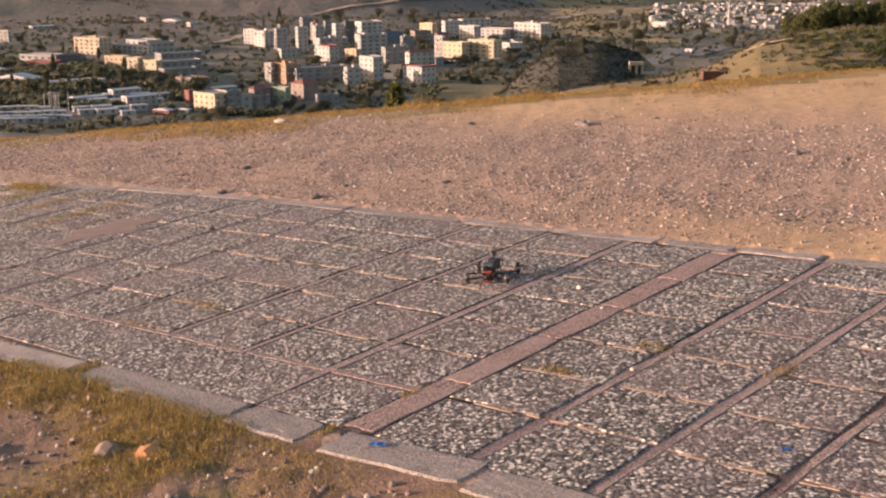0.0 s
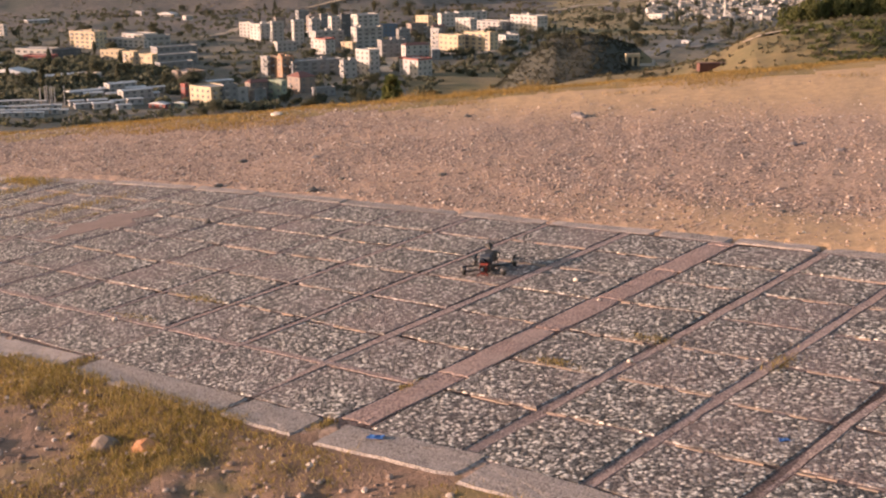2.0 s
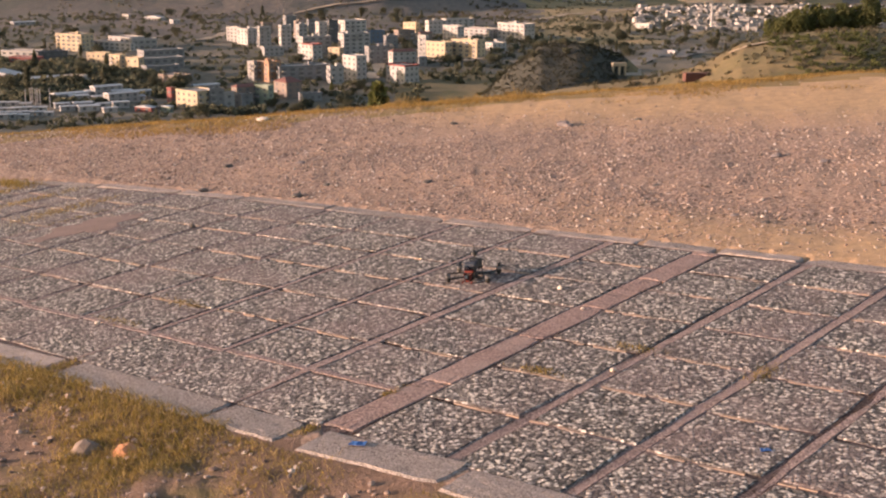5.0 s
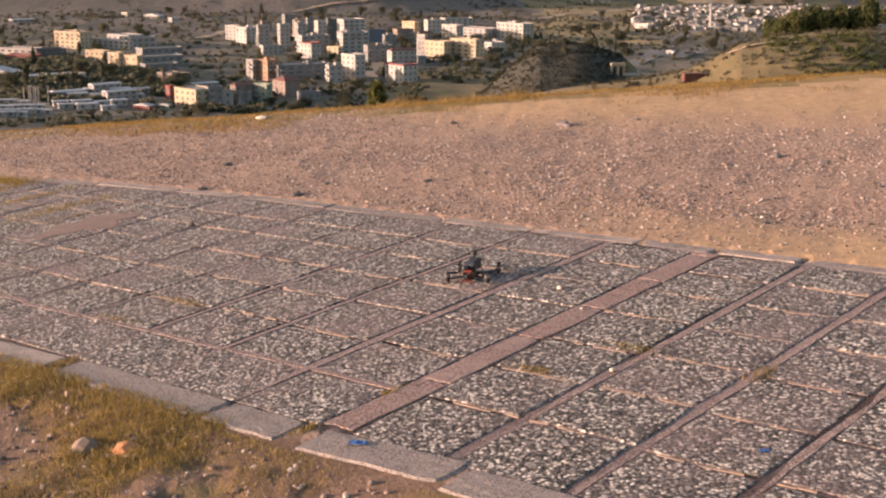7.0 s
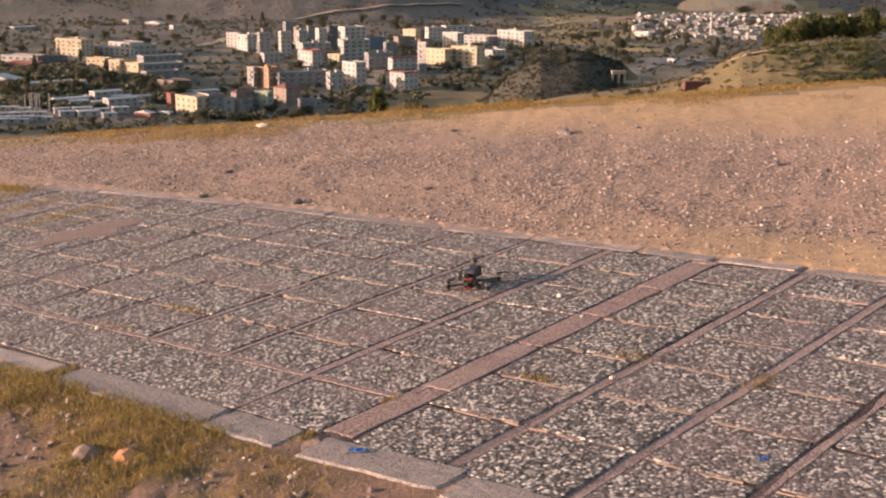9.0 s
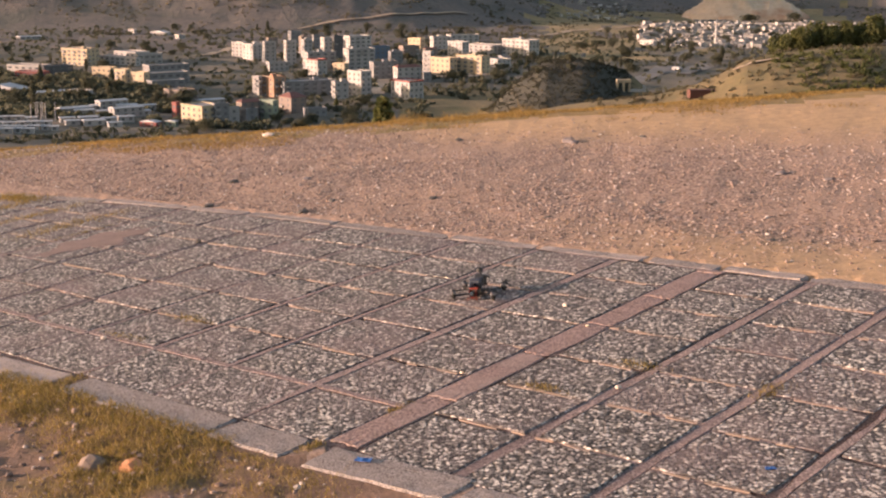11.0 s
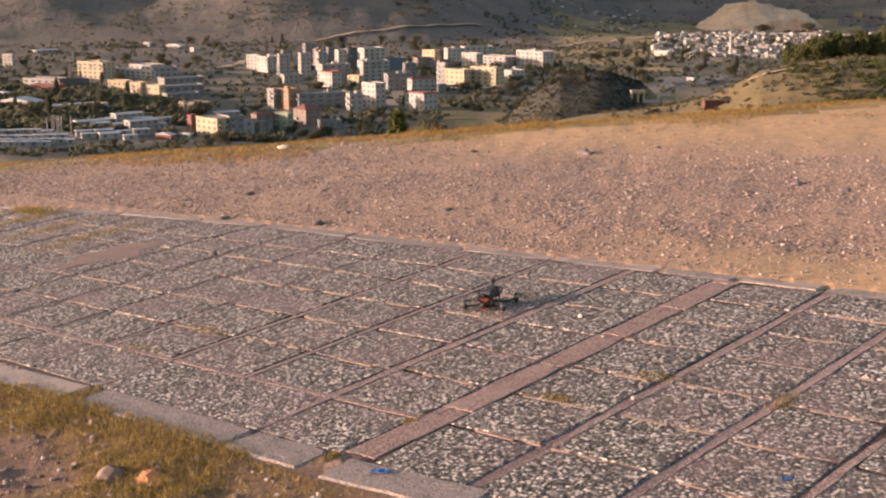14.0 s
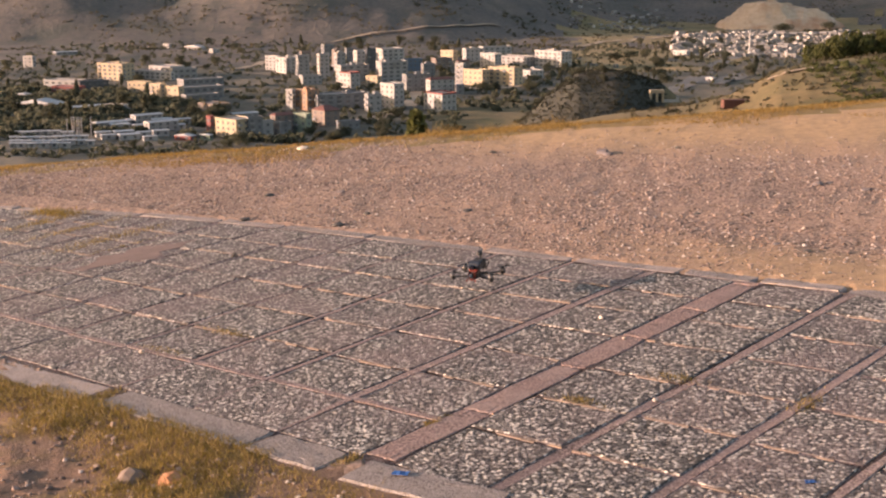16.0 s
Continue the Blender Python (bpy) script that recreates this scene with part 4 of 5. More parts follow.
building(-120.9, 1014.1, 9.6, 3.8, 14.9, 30, "pale", "flat")
building(-107.2, 946.2, 15.7, 6.3, 6.3, 31, "pale", "flat")
building(-101.7, 983.9, 8.6, 3.8, 18.0, 33, "white", "flat")
building(-121.1, 1214.8, 10.7, 5.5, 11.2, 34, "grey", "flat")
building(-134.3, 1147.6, 9.4, 3.8, 9.4, 33, "brown", "flat")
building(-101.3, 1098.3, 8.2, 4.8, 13.6, 35, "brown", "flat")
building(-93.8, 1035.1, 7.7, 4.6, 15.2, 35, "pale", "flat")
building(-95.6, 1151.3, 7.3, 3.3, 12.3, 32, "grey", "flat")
building(-82.0, 1089.8, 8.8, 5.6, 13.0, 35, "white", "flat")
building(-69.4, 1038.8, 7.9, 3.2, 17.4, 28, "dark", "flat")
building(-78.0, 963.9, 22.7, 9.1, 11.9, 29, "pale", "flat")
building(-76.4, 918.5, 8.9, 12.2, 10.6, 45, "white", "flat", band="red")
building(-58.6, 1093.8, 21.3, 17.2, 15.7, 36, "white", "flat")
building(-48.5, 961.0, 21.8, 9.2, 14.9, 30, "pale", "flat")
building(-36.9, 1041.9, 16.2, 6.5, 9.8, 26, "blue", "flat")
building(-61.5, 948.9, 4.7, 10.5, 5.2, 55, "cream", "flat")
building(-39.9, 790.8, 8.3, 12.4, 15.5, 45, "white", "flat")
building(-28.1, 895.8, 18.6, 7.4, 11.5, 25, "grey", "flat")
building(-12.0, 886.5, 17.7, 7.1, 9.3, 25, "white", "tiles")
building(-10.6, 784.6, 11.4, 16.9, 10.4, 42, "white", "flat", band="red")
building(-12.7, 1059.1, 15.1, 7.8, 10.6, 29, "brown", "flat")
building(-7.6, 1171.5, 6.5, 14.3, 7.6, 51, "cream", "flat")
building(4.3, 1036.6, 10.4, 4.2, 9.2, 25, "brown", "tiles")
building(-22.7, 1008.2, 10.2, 4.1, 8.6, 28, "grey", "flat")
building(13.8, 1156.4, 17.3, 6.9, 10.5, 26, "white", "flat")
building(28.1, 1094.0, 8.2, 17.1, 11.6, 44, "white", "flat")
building(36.3, 1253.3, 29.3, 11.7, 6.0, 22, "white", "flat")
building(2.3, 943.2, 3.1, 7.7, 14.3, 48, "pale", "flat")
building(13.8, 936.6, 8.2, 18.1, 10.9, 48, "cream", "flat")
building(34.7, 937.3, 10.4, 23.1, 12.0, 51, "cream", "flat")
building(50.5, 1118.9, 14.6, 32.5, 8.2, 51, "white", "flat")
building(81.1, 1102.1, 13.2, 30.4, 13.4, 43, "white", "flat")
building(56.1, 997.5, 13.1, 15.3, 5.5, 35, "white", "flat")
building(68.0, 1054.7, 15.2, 6.1, 3.3, 22, "pale", "flat")
building(1.2, 882.4, 6.1, 3.2, 6.6, 28, "grey", "metal")
building(-294.7, 1319.4, 3.4, 7.8, 4.1, 60, "white", "flat")
building(-265.5, 1315.3, 8.9, 19.8, 2.9, 64, "white", "metal")
building(-236.1, 1262.4, 7.8, 6.1, 3.6, 43, "white", "flat")
building(134.1, 1100.5, 2.5, 3.0, 2.4, 32, "pale", "flat")
building(211.4, 1228.0, 6.9, 15.4, 3.3, 42, "white", "flat")
building(187.0, 959.7, 3.1, 7.0, 2.4, 40, "white", "metal")
building(-286.1, 848.6, 4.2, 9.4, 3.2, 70, "pale", "metal")
building(-230.8, 669.0, 5.7, 4.0, 2.4, 12, "white", "metal")
building(-223.7, 667.0, 4.8, 4.0, 2.4, 12, "white", "metal")
building(-218.4, 666.8, 3.8, 4.0, 2.4, 12, "white", "metal")
building(-214.3, 666.8, 3.0, 4.0, 2.4, 12, "white", "metal")
building(-209.5, 667.0, 5.3, 4.0, 2.4, 12, "white", "metal")
building(-202.4, 665.0, 5.3, 4.0, 2.4, 12, "white", "metal")
building(-221.8, 638.9, 3.2, 4.0, 2.4, 12, "white", "metal")
building(-217.4, 639.0, 4.2, 4.0, 2.4, 12, "white", "metal")
building(-212.4, 641.1, 5.4, 4.0, 2.4, 12, "white", "metal")
building(-205.1, 639.2, 5.5, 4.0, 2.4, 12, "white", "metal")
building(-198.9, 639.1, 4.6, 4.0, 2.4, 12, "white", "metal")
building(-193.8, 641.0, 4.9, 4.0, 2.4, 12, "white", "metal")
building(-188.3, 643.0, 5.2, 4.0, 2.4, 12, "white", "metal")
building(-214.2, 619.8, 5.2, 4.0, 2.4, 12, "white", "metal")
building(-208.4, 619.7, 4.3, 4.0, 2.4, 12, "white", "metal")
building(-203.6, 621.6, 4.6, 4.0, 2.4, 12, "white", "metal")
building(-199.2, 623.3, 3.4, 4.0, 2.4, 12, "white", "metal")
building(-195.2, 625.3, 4.5, 4.0, 2.4, 12, "white", "metal")
building(-190.6, 629.1, 5.2, 4.0, 2.4, 12, "white", "metal")
building(-185.5, 630.9, 3.9, 4.0, 2.4, 12, "white", "metal")
building(-181.0, 630.8, 3.6, 4.0, 2.4, 12, "white", "metal")
building(-211.7, 608.1, 2.7, 4.0, 2.4, 12, "white", "metal")
building(-207.7, 608.3, 4.1, 4.0, 2.4, 12, "white", "metal")
building(-202.6, 608.3, 4.3, 4.0, 2.4, 12, "white", "metal")
building(-197.6, 610.2, 5.2, 4.0, 2.4, 12, "white", "metal")
building(-193.5, 613.7, 3.1, 4.0, 2.4, 12, "white", "metal")
building(-189.2, 615.7, 5.3, 4.0, 2.4, 12, "white", "metal")
building(-177.9, 712.3, 11.1, 6.7, 2.6, 25, "pale", "metal")
building(-164.7, 714.4, 11.1, 6.7, 2.8, 25, "pale", "metal")
building(-153.4, 717.3, 8.2, 4.9, 3.1, 25, "white", "metal")
building(-183.7, 696.6, 10.3, 6.2, 2.4, 25, "white", "metal")
building(-172.9, 697.2, 7.3, 4.4, 2.4, 25, "white", "metal")
building(-162.3, 691.2, 7.6, 4.6, 2.9, 25, "white", "metal")
building(-152.5, 694.2, 9.6, 5.7, 2.7, 25, "white", "metal")
building(-181.7, 656.3, 7.6, 4.6, 2.4, 25, "white", "metal")
building(-171.9, 659.2, 9.6, 5.8, 2.4, 25, "pale", "metal")
building(-161.8, 659.9, 7.0, 4.2, 2.4, 25, "white", "metal")
building(-154.2, 666.2, 7.9, 4.7, 2.9, 25, "white", "metal")
building(-177.3, 649.7, 7.2, 4.3, 2.4, 25, "pale", "metal")
building(-167.1, 651.2, 10.3, 6.2, 2.7, 25, "white", "metal")
building(-155.1, 645.7, 6.8, 4.1, 2.4, 25, "white", "metal")


def clump(bm_verts, bm_faces, c, r, rng):
    """One small tuft of leaves: a few crossed irregular faces round c."""
    for _ in range(3):
        n = len(bm_verts)
        a = Vector((rng.gauss(0, 1), rng.gauss(0, 1), rng.gauss(0, 0.7))).normalized()
        b = a.orthogonal().normalized()
        e = a.cross(b)
        for k in range(5):
            t = k / 5 * 2 * math.pi
            q = r * rng.uniform(0.5, 1.1)
            bm_verts.append(c + (b * math.cos(t) + e * math.sin(t)) * q)
        bm_faces.append((n, n + 1, n + 2, n + 3, n + 4))


def crown_mesh(name, seed, shape, clumps, size, tall, wide, leaves):
    """A crown of leaf tufts with gaps; shape: round, cone or column."""
    rng = random.Random(seed)
    verts, faces = [], []
    lobes = [(Vector((rng.uniform(-0.5, 0.5) * wide, rng.uniform(-0.5, 0.5) * wide, tall * rng.uniform(0.4, 0.8))), wide * rng.uniform(0.3, 0.5)) for _ in range(7)]
    while len(faces) < clumps * 3:
        if shape == "round":
            c, r = rng.choice(lobes)
            p = c + Vector((rng.gauss(0, 1), rng.gauss(0, 1), rng.gauss(0, 0.8))).normalized() * r * rng.uniform(0.6, 1.0)
        else:
            t = rng.random() ** (1.4 if shape == "cone" else 1.0)
            r = wide * ((1 - t) if shape == "cone" else math.sin(math.pi * (0.12 + 0.85 * t))) * rng.uniform(0.55, 1.0) * 0.6
            a = rng.uniform(0, 6.3)
            p = Vector((math.cos(a) * r, math.sin(a) * r, tall * (0.1 + 0.9 * t)))
        clump(verts, faces, p, size * rng.uniform(0.6, 1.2), rng)
    me = bpy.data.meshes.new(name)
    me.from_pydata(verts, [], faces)
    me.materials.append(leaves)
    return me


def trunk_mesh(tall, r, seed):
    rng = random.Random(seed)
    bm = bmesh.new()
    rod(bm, (0, 0, -0.6), (0, 0, tall * 0.5), r, r * 0.6, 7)
    for k in range(4):
        a = k * 1.6 + rng.random()
        rod(bm, (0, 0, tall * (0.25 + 0.06 * k)), (math.cos(a) * tall * 0.2, math.sin(a) * tall * 0.2, tall * 0.6), r * 0.5, r * 0.2, 5)
    return mesh_of("trunk", bm, BARK)


KINDS = []
for kind, (shape, tall, wide, label) in enumerate((("round", 7.0, 5.5, "dark green broad-crowned tree in the valley"), ("round", 5.0, 5.0, "low dark olive-green tree in the valley"), ("cone", 9.0, 4.0, "dark green pine standing on the slope"), ("column", 9.0, 2.2, "tall narrow dark cypress in the valley"), ("round", 8.0, 5.0, "green bushy pine in a dense grove on the spur"))):
    tree = thing("tree", label, "tree", "valley trees", at=pose(0, -900, -200))
    part("trunk", trunk_mesh(tall, 0.22, kind), None, tree)
    part("crown", crown_mesh("crown", kind + 20, shape, 900 if kind == 4 else 560, 0.36, tall, wide, PINE if kind in (2, 4) else LEAVES), None, tree)
    KINDS.append(tree)


def plant(x, y, kind, size, used=[0, 0, 0, 0, 0]):
    m = pose(x, y, height(x, y) - 0.2, 0, 0, (x * 53 + y * 31) % 360)
    tree = KINDS[kind]
    if used[kind]:
        tree = copy_thing(tree, m)
    used[kind] += 1
    tree.matrix_basis = m @ Matrix.Diagonal((size, size, size, 1))
    return tree


BUILT = [(o.matrix_basis.translation.x, o.matrix_basis.translation.y) for o in scene.objects if o.name.startswith("building")]


def grove(x0, x1, y0, y1, count, kinds, small=0.7, large=1.3, seed=0):
    rng = random.Random(seed)
    made = 0
    for _ in range(count * 6):
        x, y = rng.uniform(x0, x1), rng.uniform(y0, y1)
        if any(abs(x - a) < 11 and abs(y - b) < 13 for a, b in BUILT):
            continue
        plant(x, y, rng.choice(kinds), rng.uniform(small, large))
        made += 1
        if made == count:
            return


def shrubs(name, label, count, spots, small, large, tufts=7, material=None, clear=False, leaf=0.4):
    """Shrubs far off, joined into one mesh."""
    rng = random.Random(name)
    verts, faces = [], []
    for _ in range(count):
        x, y = spots(rng)
        if clear and (0.0 < x / y < 0.055 and 540 < y < 800 and rng.random() < 0.8 or any(abs(x - a) < 10 and -12 < y - b < 10 for a, b in BUILT)):
            continue
        s = rng.uniform(small, large)
        z = height(x, y)
        for _ in range(tufts):
            clump(verts, faces, Vector((x + rng.gauss(0, 0.36) * s, y + rng.gauss(0, 0.36) * s, z + s * rng.uniform(0.05, 0.7))), s * leaf, rng)
    joined(name, verts, faces, material or LEAVES, label, "shrubs")


# ---- white houses on the far side of the valley ----


def far_houses():
    rng = random.Random(31)
    proto = thing("house", "small white house in a dense far settlement", "house", "far white houses", at=pose(300, 1400, height(300, 1400)))
    part("wall", built((-3, 3, -2.5, 2.5, -1, 3.6)), PAINT["white"], proto)
    part("roof", built((-3.2, 3.2, -2.7, 2.7, 3.6, 3.9)), ROOFING, proto)
    part("window", built((-1.6, -0.5, -2.56, -2.4, 1.2, 2.4)), GLASS, proto)
    part("door", built((0.6, 1.6, -2.56, -2.4, -0.6, 1.9)), PAINT["brown"], proto)
    made = 0
    while made < 230:
        y = rng.uniform(1180, 1560)
        u = rng.uniform(0.165, 0.355)
        if u < 0.21 and y < 1300 or fbm(u * 30, y / 90, 2) < -0.35 or (u > 0.27 and y < 1270):
            continue
        x = u * y
        s = rng.uniform(0.6, 1.15)
        ob = copy_thing(proto, pose(x, y, height(x, y), 0, 0, rng.choice((0, 12, 25, -15)) + rng.uniform(-5, 5)))
        ob.scale = (s * rng.uniform(0.8, 1.5), s, s * rng.uniform(0.8, 1.3))
        made += 1


def settlement():
    """Low pale walls, sheds and roofs crowded between the far houses."""
    rng = random.Random(32)
    verts, faces = [], []
    made = 0
    while made < 1500:
        y, u = rng.uniform(1130, 1640), rng.uniform(0.165, 0.36)
        front = 1200 + 1300 * max(0.0, u - 0.24) + 500 * max(0.0, 0.2 - u)
        if made > 1400:
            y, u = rng.uniform(1660, 1850), rng.uniform(0.085, 0.16)
        elif y < front or fbm(u * 40, y / 80, 2) < -0.3 or y > 1580 + 120 * fbm(u * 20, 1, 3):
            continue
        x = u * y
        z = height(x, y)
        w, d, h = rng.uniform(1.0, 4.0), rng.uniform(0.8, 2.2), rng.uniform(0.8, 3.2)
        a = radians(rng.choice((20, 32, 50)) + rng.uniform(-8, 8))
        c, q = math.cos(a), math.sin(a)
        n = len(verts)
        for k in (-0.5, h):
            for sx, sy in ((-1, -1), (1, -1), (1, 1), (-1, 1)):
                verts.append((x + sx * w * c - sy * d * q, y + sx * w * q + sy * d * c, z + k))
        faces += [(n, n + 1, n + 5, n + 4), (n + 1, n + 2, n + 6, n + 5), (n + 2, n + 3, n + 7, n + 6), (n + 3, n, n + 4, n + 7), (n + 4, n + 5, n + 6, n + 7)]
        made += 1
    walls = islands("settlement_walls", [(0.0, (0.16, 0.145, 0.135)), (0.5, (0.27, 0.25, 0.235)), (0.85, (0.4, 0.38, 0.36)), (1.0, (0.66, 0.63, 0.6))])
    joined("settlement", verts, faces, walls, "crowded pale walls, sheds and roofs of a far settlement", "settlement")


far_houses()
settlement()


def minaret(x, y):
    z = height(x, y)
    m = thing("minaret", "slender white stone minaret with a pointed cap", "tower", at=pose(x, y, z))
    bm = bmesh.new()
    rod(bm, (0, 0, -1), (0, 0, 5), 1.6, 1.5, 12), rod(bm, (0, 0, 5), (0, 0, 19), 1.15, 1.05, 12)
    part("shaft", bm, PAINT["white"], m)
    bm = bmesh.new()
    rod(bm, (0, 0, 14.2), (0, 0, 15.2), 1.2, 1.9, 12), rod(bm, (0, 0, 15.2), (0, 0, 16.2), 1.9, 1.9, 12)
    part("balcony", bm, PAINT["pale"], m)
    bm = bmesh.new()
    rod(bm, (0, 0, 19), (0, 0, 24.5), 1.15, 0.05, 12)
    part("cap", bm, PAINT["grey"], m)


minaret(277.5, 1240)


def portal(x, y, w, h, turn):
    """A gateway: two piers, a lintel, and the low wall beside it."""
    g = thing("gateway", "cream stone gateway with two openings beside a low white wall", "gateway", at=pose(x, y, height(x, y) - 0.5, 0, 0, turn))
    for u in (-0.5, 0.02, 0.5):
        part("pier", built((u * w - w * 0.07, u * w + w * 0.07, -0.8, 0.8, 0, h * 0.75), bevel=0.05), PAINT["cream"], g)
    part("lintel", built((-w * 0.58, w * 0.58, -0.95, 0.95, h * 0.75, h * 1.02), bevel=0.05), PAINT["cream"], g)
    part("side_wall", built((w * 0.58, w * 1.6, -0.3, 0.3, 0, h * 0.22), (w * 1.6, w * 1.85, -0.3, 0.3, 0, h * 0.5)), PAINT["white"], g)


portal(72.1, 468.6, 4.5, 4.5, 5)


RUST = surface("rusty_steel", (0.09, 0.04, 0.032), (0.15, 0.065, 0.05), 0.6, 6.0, rough=0.8, bump=0.1)


def container(x, y, turn):
    c = thing("container", "rust-red steel container standing on the slope", "container", at=pose(x, y, height(x, y) - 0.6, 0, 0, turn))
    part("body", built((-3.05, 3.05, -1.2, 1.2, 0, 1.9), bevel=0.03), RUST, c)
    ribs = bmesh.new()
    for i in range(20):
        box(ribs, -2.9 + i * 0.3, -2.75 + i * 0.3, -1.25, -1.2, 0.15, 1.8)
    part("ribs", ribs, RUST, c)
    part("door", built((-3.1, -3.05, -1.1, 1.1, 0.1, 1.8)), RUST, c)


container(62.3, 289.4, 4)



def poles():
    rng = random.Random(8)
    for _ in range(7):
        x, y = rng.uniform(-203, -188), rng.uniform(655, 668)
        bm = bmesh.new()
        rod(bm, (0, 0, -0.5), (0, 0, 10), 0.3, 0.22, 8), rod(bm, (-0.8, 0, 9.6), (0.8, 0, 9.6), 0.12, sides=6)
        ob = new("utility_pole", mesh_of("utility_pole", bm, PAINT["pale"]))
        ob.matrix_basis = pose(x, y, height(x, y), 0, 0, rng.uniform(0, 40))
        tagged(ob, "tall pale concrete utility pole among valley trees", "pole", "utility poles")


poles()

# ---- the quarried mound ----
QUARRY = surface("bare_earth", (0.52, 0.37, 0.25), (0.72, 0.56, 0.41), 0.03, 0.2, rough=1, bump=0.4, depth=1.0, stain=(0.45, 0.24, 0.14), stain_scale=0.02)


def mound(x, y, rx, ry, tall):
    bm = bmesh.new()
    bmesh.ops.create_grid(bm, x_segments=60, y_segments=40, size=1)
    z0 = height(x, y) - 6
    for v in bm.verts:
        u, w = v.co.x, v.co.y
        f = math.exp(-(abs(u + 0.05) / 0.72) ** 4.5 - (w / 0.6) ** 2) * (0.8 - 0.25 * u + 0.3 * fbm(u * 2.2, w * 2.2, 8))
        step = f * tall + 2.2 * fbm(u * 4, w * 4, 4) * f
        step = math.floor(step / 6) * 6 * 0.45 + step * 0.55
        v.co = (u * rx, w * ry, height(x + u * rx, y + w * ry) - z0 + step - 7 * max(0, 0.2 - f) / 0.2)
    me = mesh_of("earth_mound", bm, QUARRY)
    me.shade_smooth()
    ob = new("earth_mound", me)
    ob.matrix_basis = pose(x, y, z0)
    tagged(ob, "bare sandy quarried mound behind the far houses", "mound", kind="structure")


mound(424, 1700, 98, 80, 38)

# ---- roads ----
ASPHALT = surface("pale_road", (0.16, 0.15, 0.14), (0.26, 0.24, 0.22), 0.1, 1.0, rough=0.9, bump=0)
TRACK = surface("dirt_track", (0.34, 0.26, 0.19), (0.48, 0.38, 0.28), 0.1, 1.0, rough=0.95, bump=0)


def road(name, label, points, wide, material, lift=0.25):
    """A strip over the ground through the given places."""
    bm = bmesh.new()
    last = None
    pts = [Vector((x, y, 0)) for x, y in points]
    for i in range(len(pts) - 1):
        n = max(2, int((pts[i + 1] - pts[i]).length / 6))
        for k in range(n + (i == len(pts) - 2)):
            p = pts[i].lerp(pts[i + 1], k / n)
            side = (pts[i + 1] - pts[i]).normalized().cross(Vector((0, 0, 1))) * wide / 2
            pair = []
            for s in (-1, 1):
                q = p + side * s
                pair.append(bm.verts.new((q.x, q.y, max(height(q.x, q.y), height(p.x, p.y)) + lift)))
            if last:
                bm.faces.new((last[0], last[1], pair[1], pair[0]))
            last = pair
    ob = new(name, mesh_of(name, bm, material))
    tagged(ob, label, "road", kind="structure")


road("road", "grey valley road climbing past the trees", [(147, 893), (170, 948), (208, 1072), (244, 1176), (266, 1210)], 14, ASPHALT)
road("road_2", "pale yard beside the valley road", [(183, 940), (207, 988), (232, 1034)], 20, ASPHALT, 0.35)
road("track", "pale dirt track across the near spur", [(71, 298), (80, 296), (87, 291)], 2.2, TRACK, 0.3)
road("contour_road", "pale road cut along the far slope", [(-135, 1396), (-113, 1421), (-83, 1436), (-53, 1451), (-22, 1472), (50, 1534)], 5, TRACK, 1.2)
road("field_road", "pale road along the far fields", [(115, 1320), (157, 1412), (199, 1452), (260, 1514), (324, 1610), (408, 1698)], 8, TRACK, 0.8)
road("town_street", "pale street between the town blocks", [(-30, 811), (-28, 887), (-27, 991), (-33, 1096)], 9, TRACK, 0.3)
road("upper_street", "pale street along the upper town", [(-2, 904), (30, 912), (58, 935)], 9, TRACK, 0.3)
road("west_street", "pale street up the west of the town", [(-186, 1057), (-172, 1120), (-165, 1208)], 8, TRACK, 0.3)

# ---- trees and scrub ----
grove(-330, -175, 700, 860, 25, (0, 1, 3), 0.8, 1.4, 1)
grove(-165, -135, 680, 760, 11, (0, 1), 0.8, 1.3, 2)
grove(-112, -95, 800, 900, 6, (0, 1), 0.7, 1.0, 3)
grove(-330, -60, 610, 680, 18, (0, 1, 1), 0.6, 1.0, 4)
grove(-260, 60, 1220, 1400, 31, (0, 1, 3), 0.7, 1.3, 5)
grove(-90, -20, 690, 760, 7, (0, 1, 2), 0.6, 1.0, 6)
grove(10, 80, 850, 930, 5, (0, 1), 0.7, 1.2, 7)
grove(120, 260, 940, 1180, 31, (0, 1, 3), 0.8, 1.5, 8)
grove(190, 420, 1190, 1420, 31, (0, 1, 3), 0.7, 1.2, 9)
grove(-400, -200, 880, 1150, 31, (0, 1, 3), 0.8, 1.3, 10)
grove(87, 114, 318, 348, 40, (4,), 0.75, 1.1, 11)
grove(30, 66, 470, 520, 9, (1,), 0.4, 0.6, 12)
for x, y in ((392, 1600), (398, 1604), (403, 1598), (455, 1620), (461, 1617)):
    plant(x, y, 0, 1.5)
grove(-120, 110, 860, 1150, 31, (0, 1, 3), 0.6, 1.1, 13)
grove(-85, -15, 640, 705, 9, (0, 1), 0.6, 0.9, 14)
plant(-0.95, 30.0, 2, 0.62)
plant(5.0, 34.0, 1, 0.75)


def in_woods(rng):
    while True:
        x, y = rng.uniform(-340, -80), rng.uniform(640, 900)
        if x / y < -0.2 or y < 730:
            return x, y


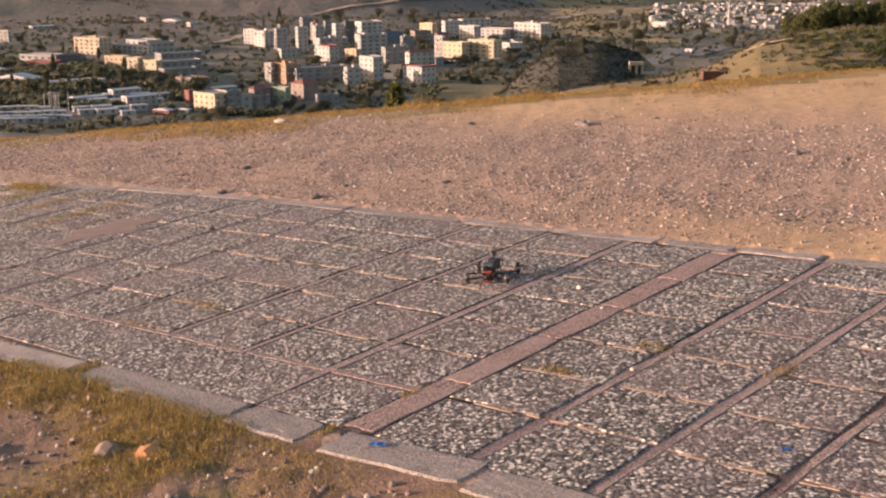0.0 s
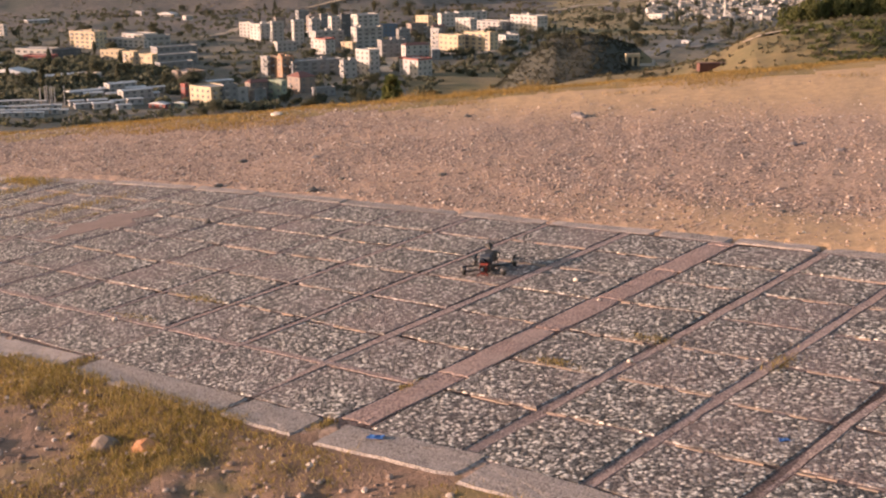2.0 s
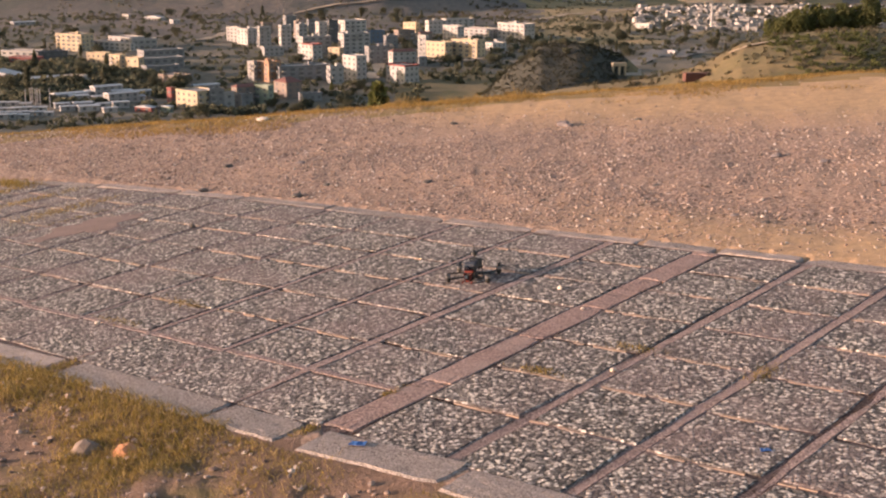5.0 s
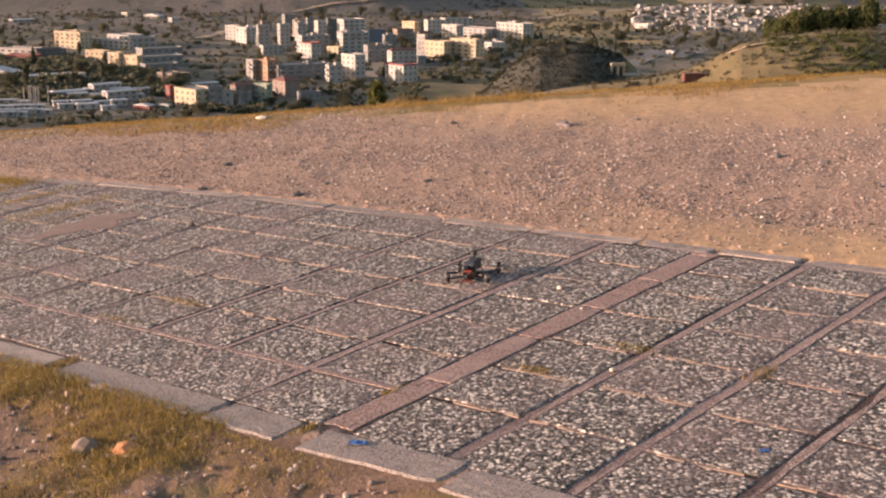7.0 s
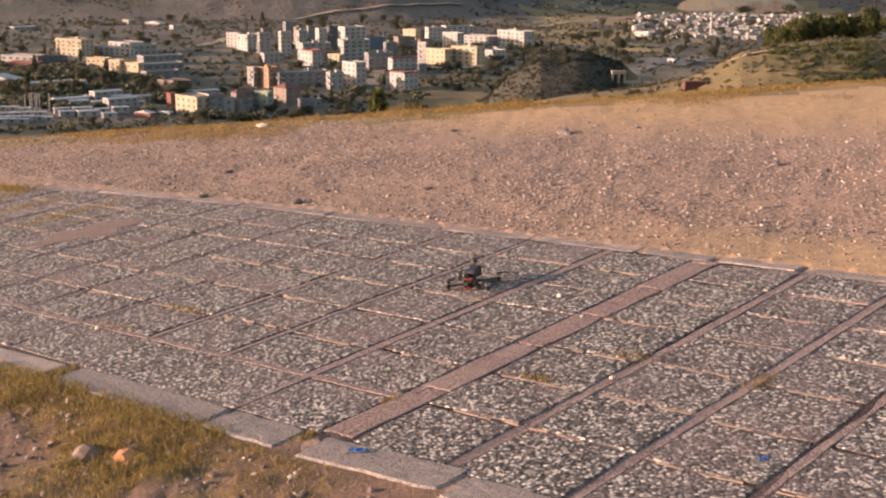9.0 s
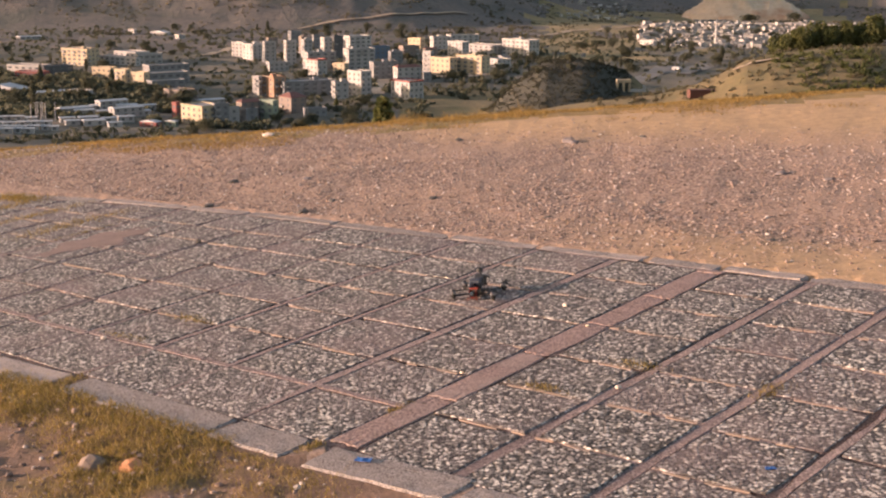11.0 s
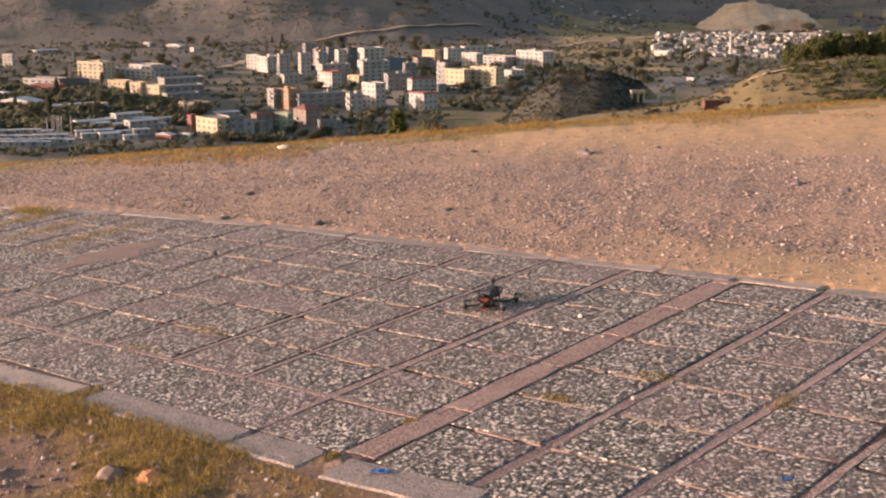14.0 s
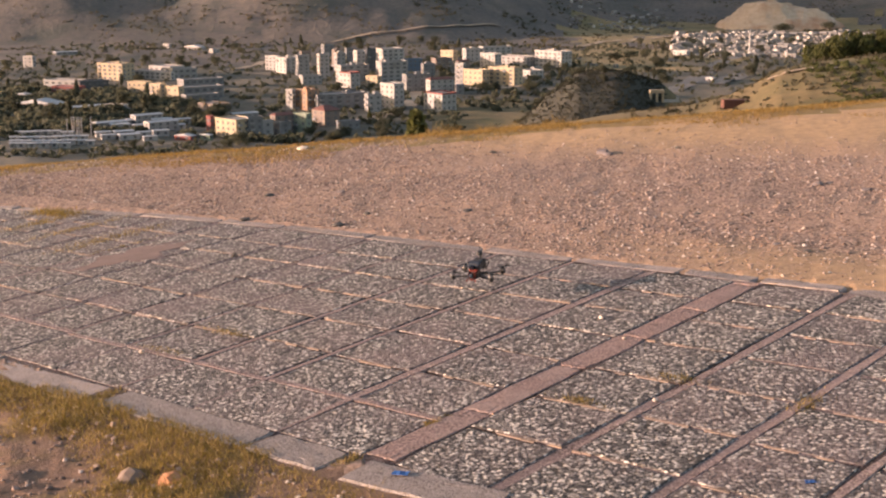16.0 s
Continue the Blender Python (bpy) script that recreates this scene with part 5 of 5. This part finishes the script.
shrubs("spur_bushes", "olive-green bushes thick on the near spur", 240, lambda r: (r.uniform(79, 102), r.uniform(258, 300)), 0.6, 1.5, 16, PINE, False, 0.2)
shrubs("spur_scrub", "dry olive scrub scattered over the near spur", 1900, lambda r: (r.uniform(40, 130), r.uniform(230, 380)), 0.3, 1.1, 7, OLIVE, False, 0.33)
shrubs("knoll_scrub", "dense dark scrub covering the knoll, its shade put into the colour", 3000, lambda r: (r.uniform(24, 78), r.uniform(410, 530)), 0.4, 1.1, 6, SHADED_LEAVES, False, 0.3)
shrubs("valley_woods", "dense dark green woods between the valley buildings", 1700, in_woods, 2.5, 5.0, 8, LEAVES, True, 0.45)
shrubs("town_greenery", "dark green trees between the town blocks", 700, lambda r: (r.uniform(-120, 110), r.uniform(680, 1200)), 2.0, 4.5, 9, LEAVES, True)
shrubs("valley_front", "dark green scrub at the foot of the hill", 420, lambda r: (r.uniform(-260, 10), r.uniform(560, 650)), 1.6, 3.6, 9, LEAVES, True, 0.3)
shrubs("valley_bushes", "dark scrub scattered over the valley floor", 3600, lambda r: (r.uniform(-420, 420), r.uniform(640, 1400)), 1.4, 3.6, 5, LEAVES, True)


def on_slopes(rng):
    while True:
        x, y = rng.uniform(-700, 800), rng.uniform(1300, 2000)
        if fbm(x / 60, y / 90, 12) + rng.uniform(-0.2, 0.2) > 0.15:
            return x, y


shrubs("slope_scrub", "olive scrub in patches over the far hillsides", 6000, on_slopes, 1.2, 3.4, 5, OLIVE, False, 0.32)


def motions():
    rest = PAVE @ pose(-3.912, 4.506, -0.006, 0, 0, 20)
    slid = PAVE @ pose(-3.93, 4.5, -0.006, 0, 0, 16)
    turn = rest.to_euler()
    tx, ty, tz = math.degrees(turn.x), math.degrees(turn.y), math.degrees(turn.z)
    rows = [(0, rest), (13.6, rest), (14.0, slid), (15.1, slid)]
    a = slid.translation
    for t, dx, dy, dz, lean in ((15.3, -0.01, 0.01, 0.01, 0.5), (15.5, -0.045, 0.06, 0.034, 0.0), (15.75, -0.1, 0.15, 0.06, -1.0), (16.0, -0.155, 0.25, 0.085, -2.0)):
        rows.append((t, pose(a.x + dx, a.y + dy, a.z + dz, tx * 0.5, lean, tz)))
    walk(drone, rows)
    for k, (prop, (x, y)) in enumerate(zip(PROPS, MOTORS)):
        start = (25, 70, -18, 100)[k]
        way = 1 if k % 2 else -1
        spin = [(0, pose(x, y, 0.047, 0, 0, start)), (7.2, pose(x, y, 0.047, 0, 0, start))]
        spin += [(7.2 + i / FPS, pose(x, y, 0.047, 0, 0, start + way * 77 * i)) for i in range(1, 265)]
        walk(prop, spin)


motions()
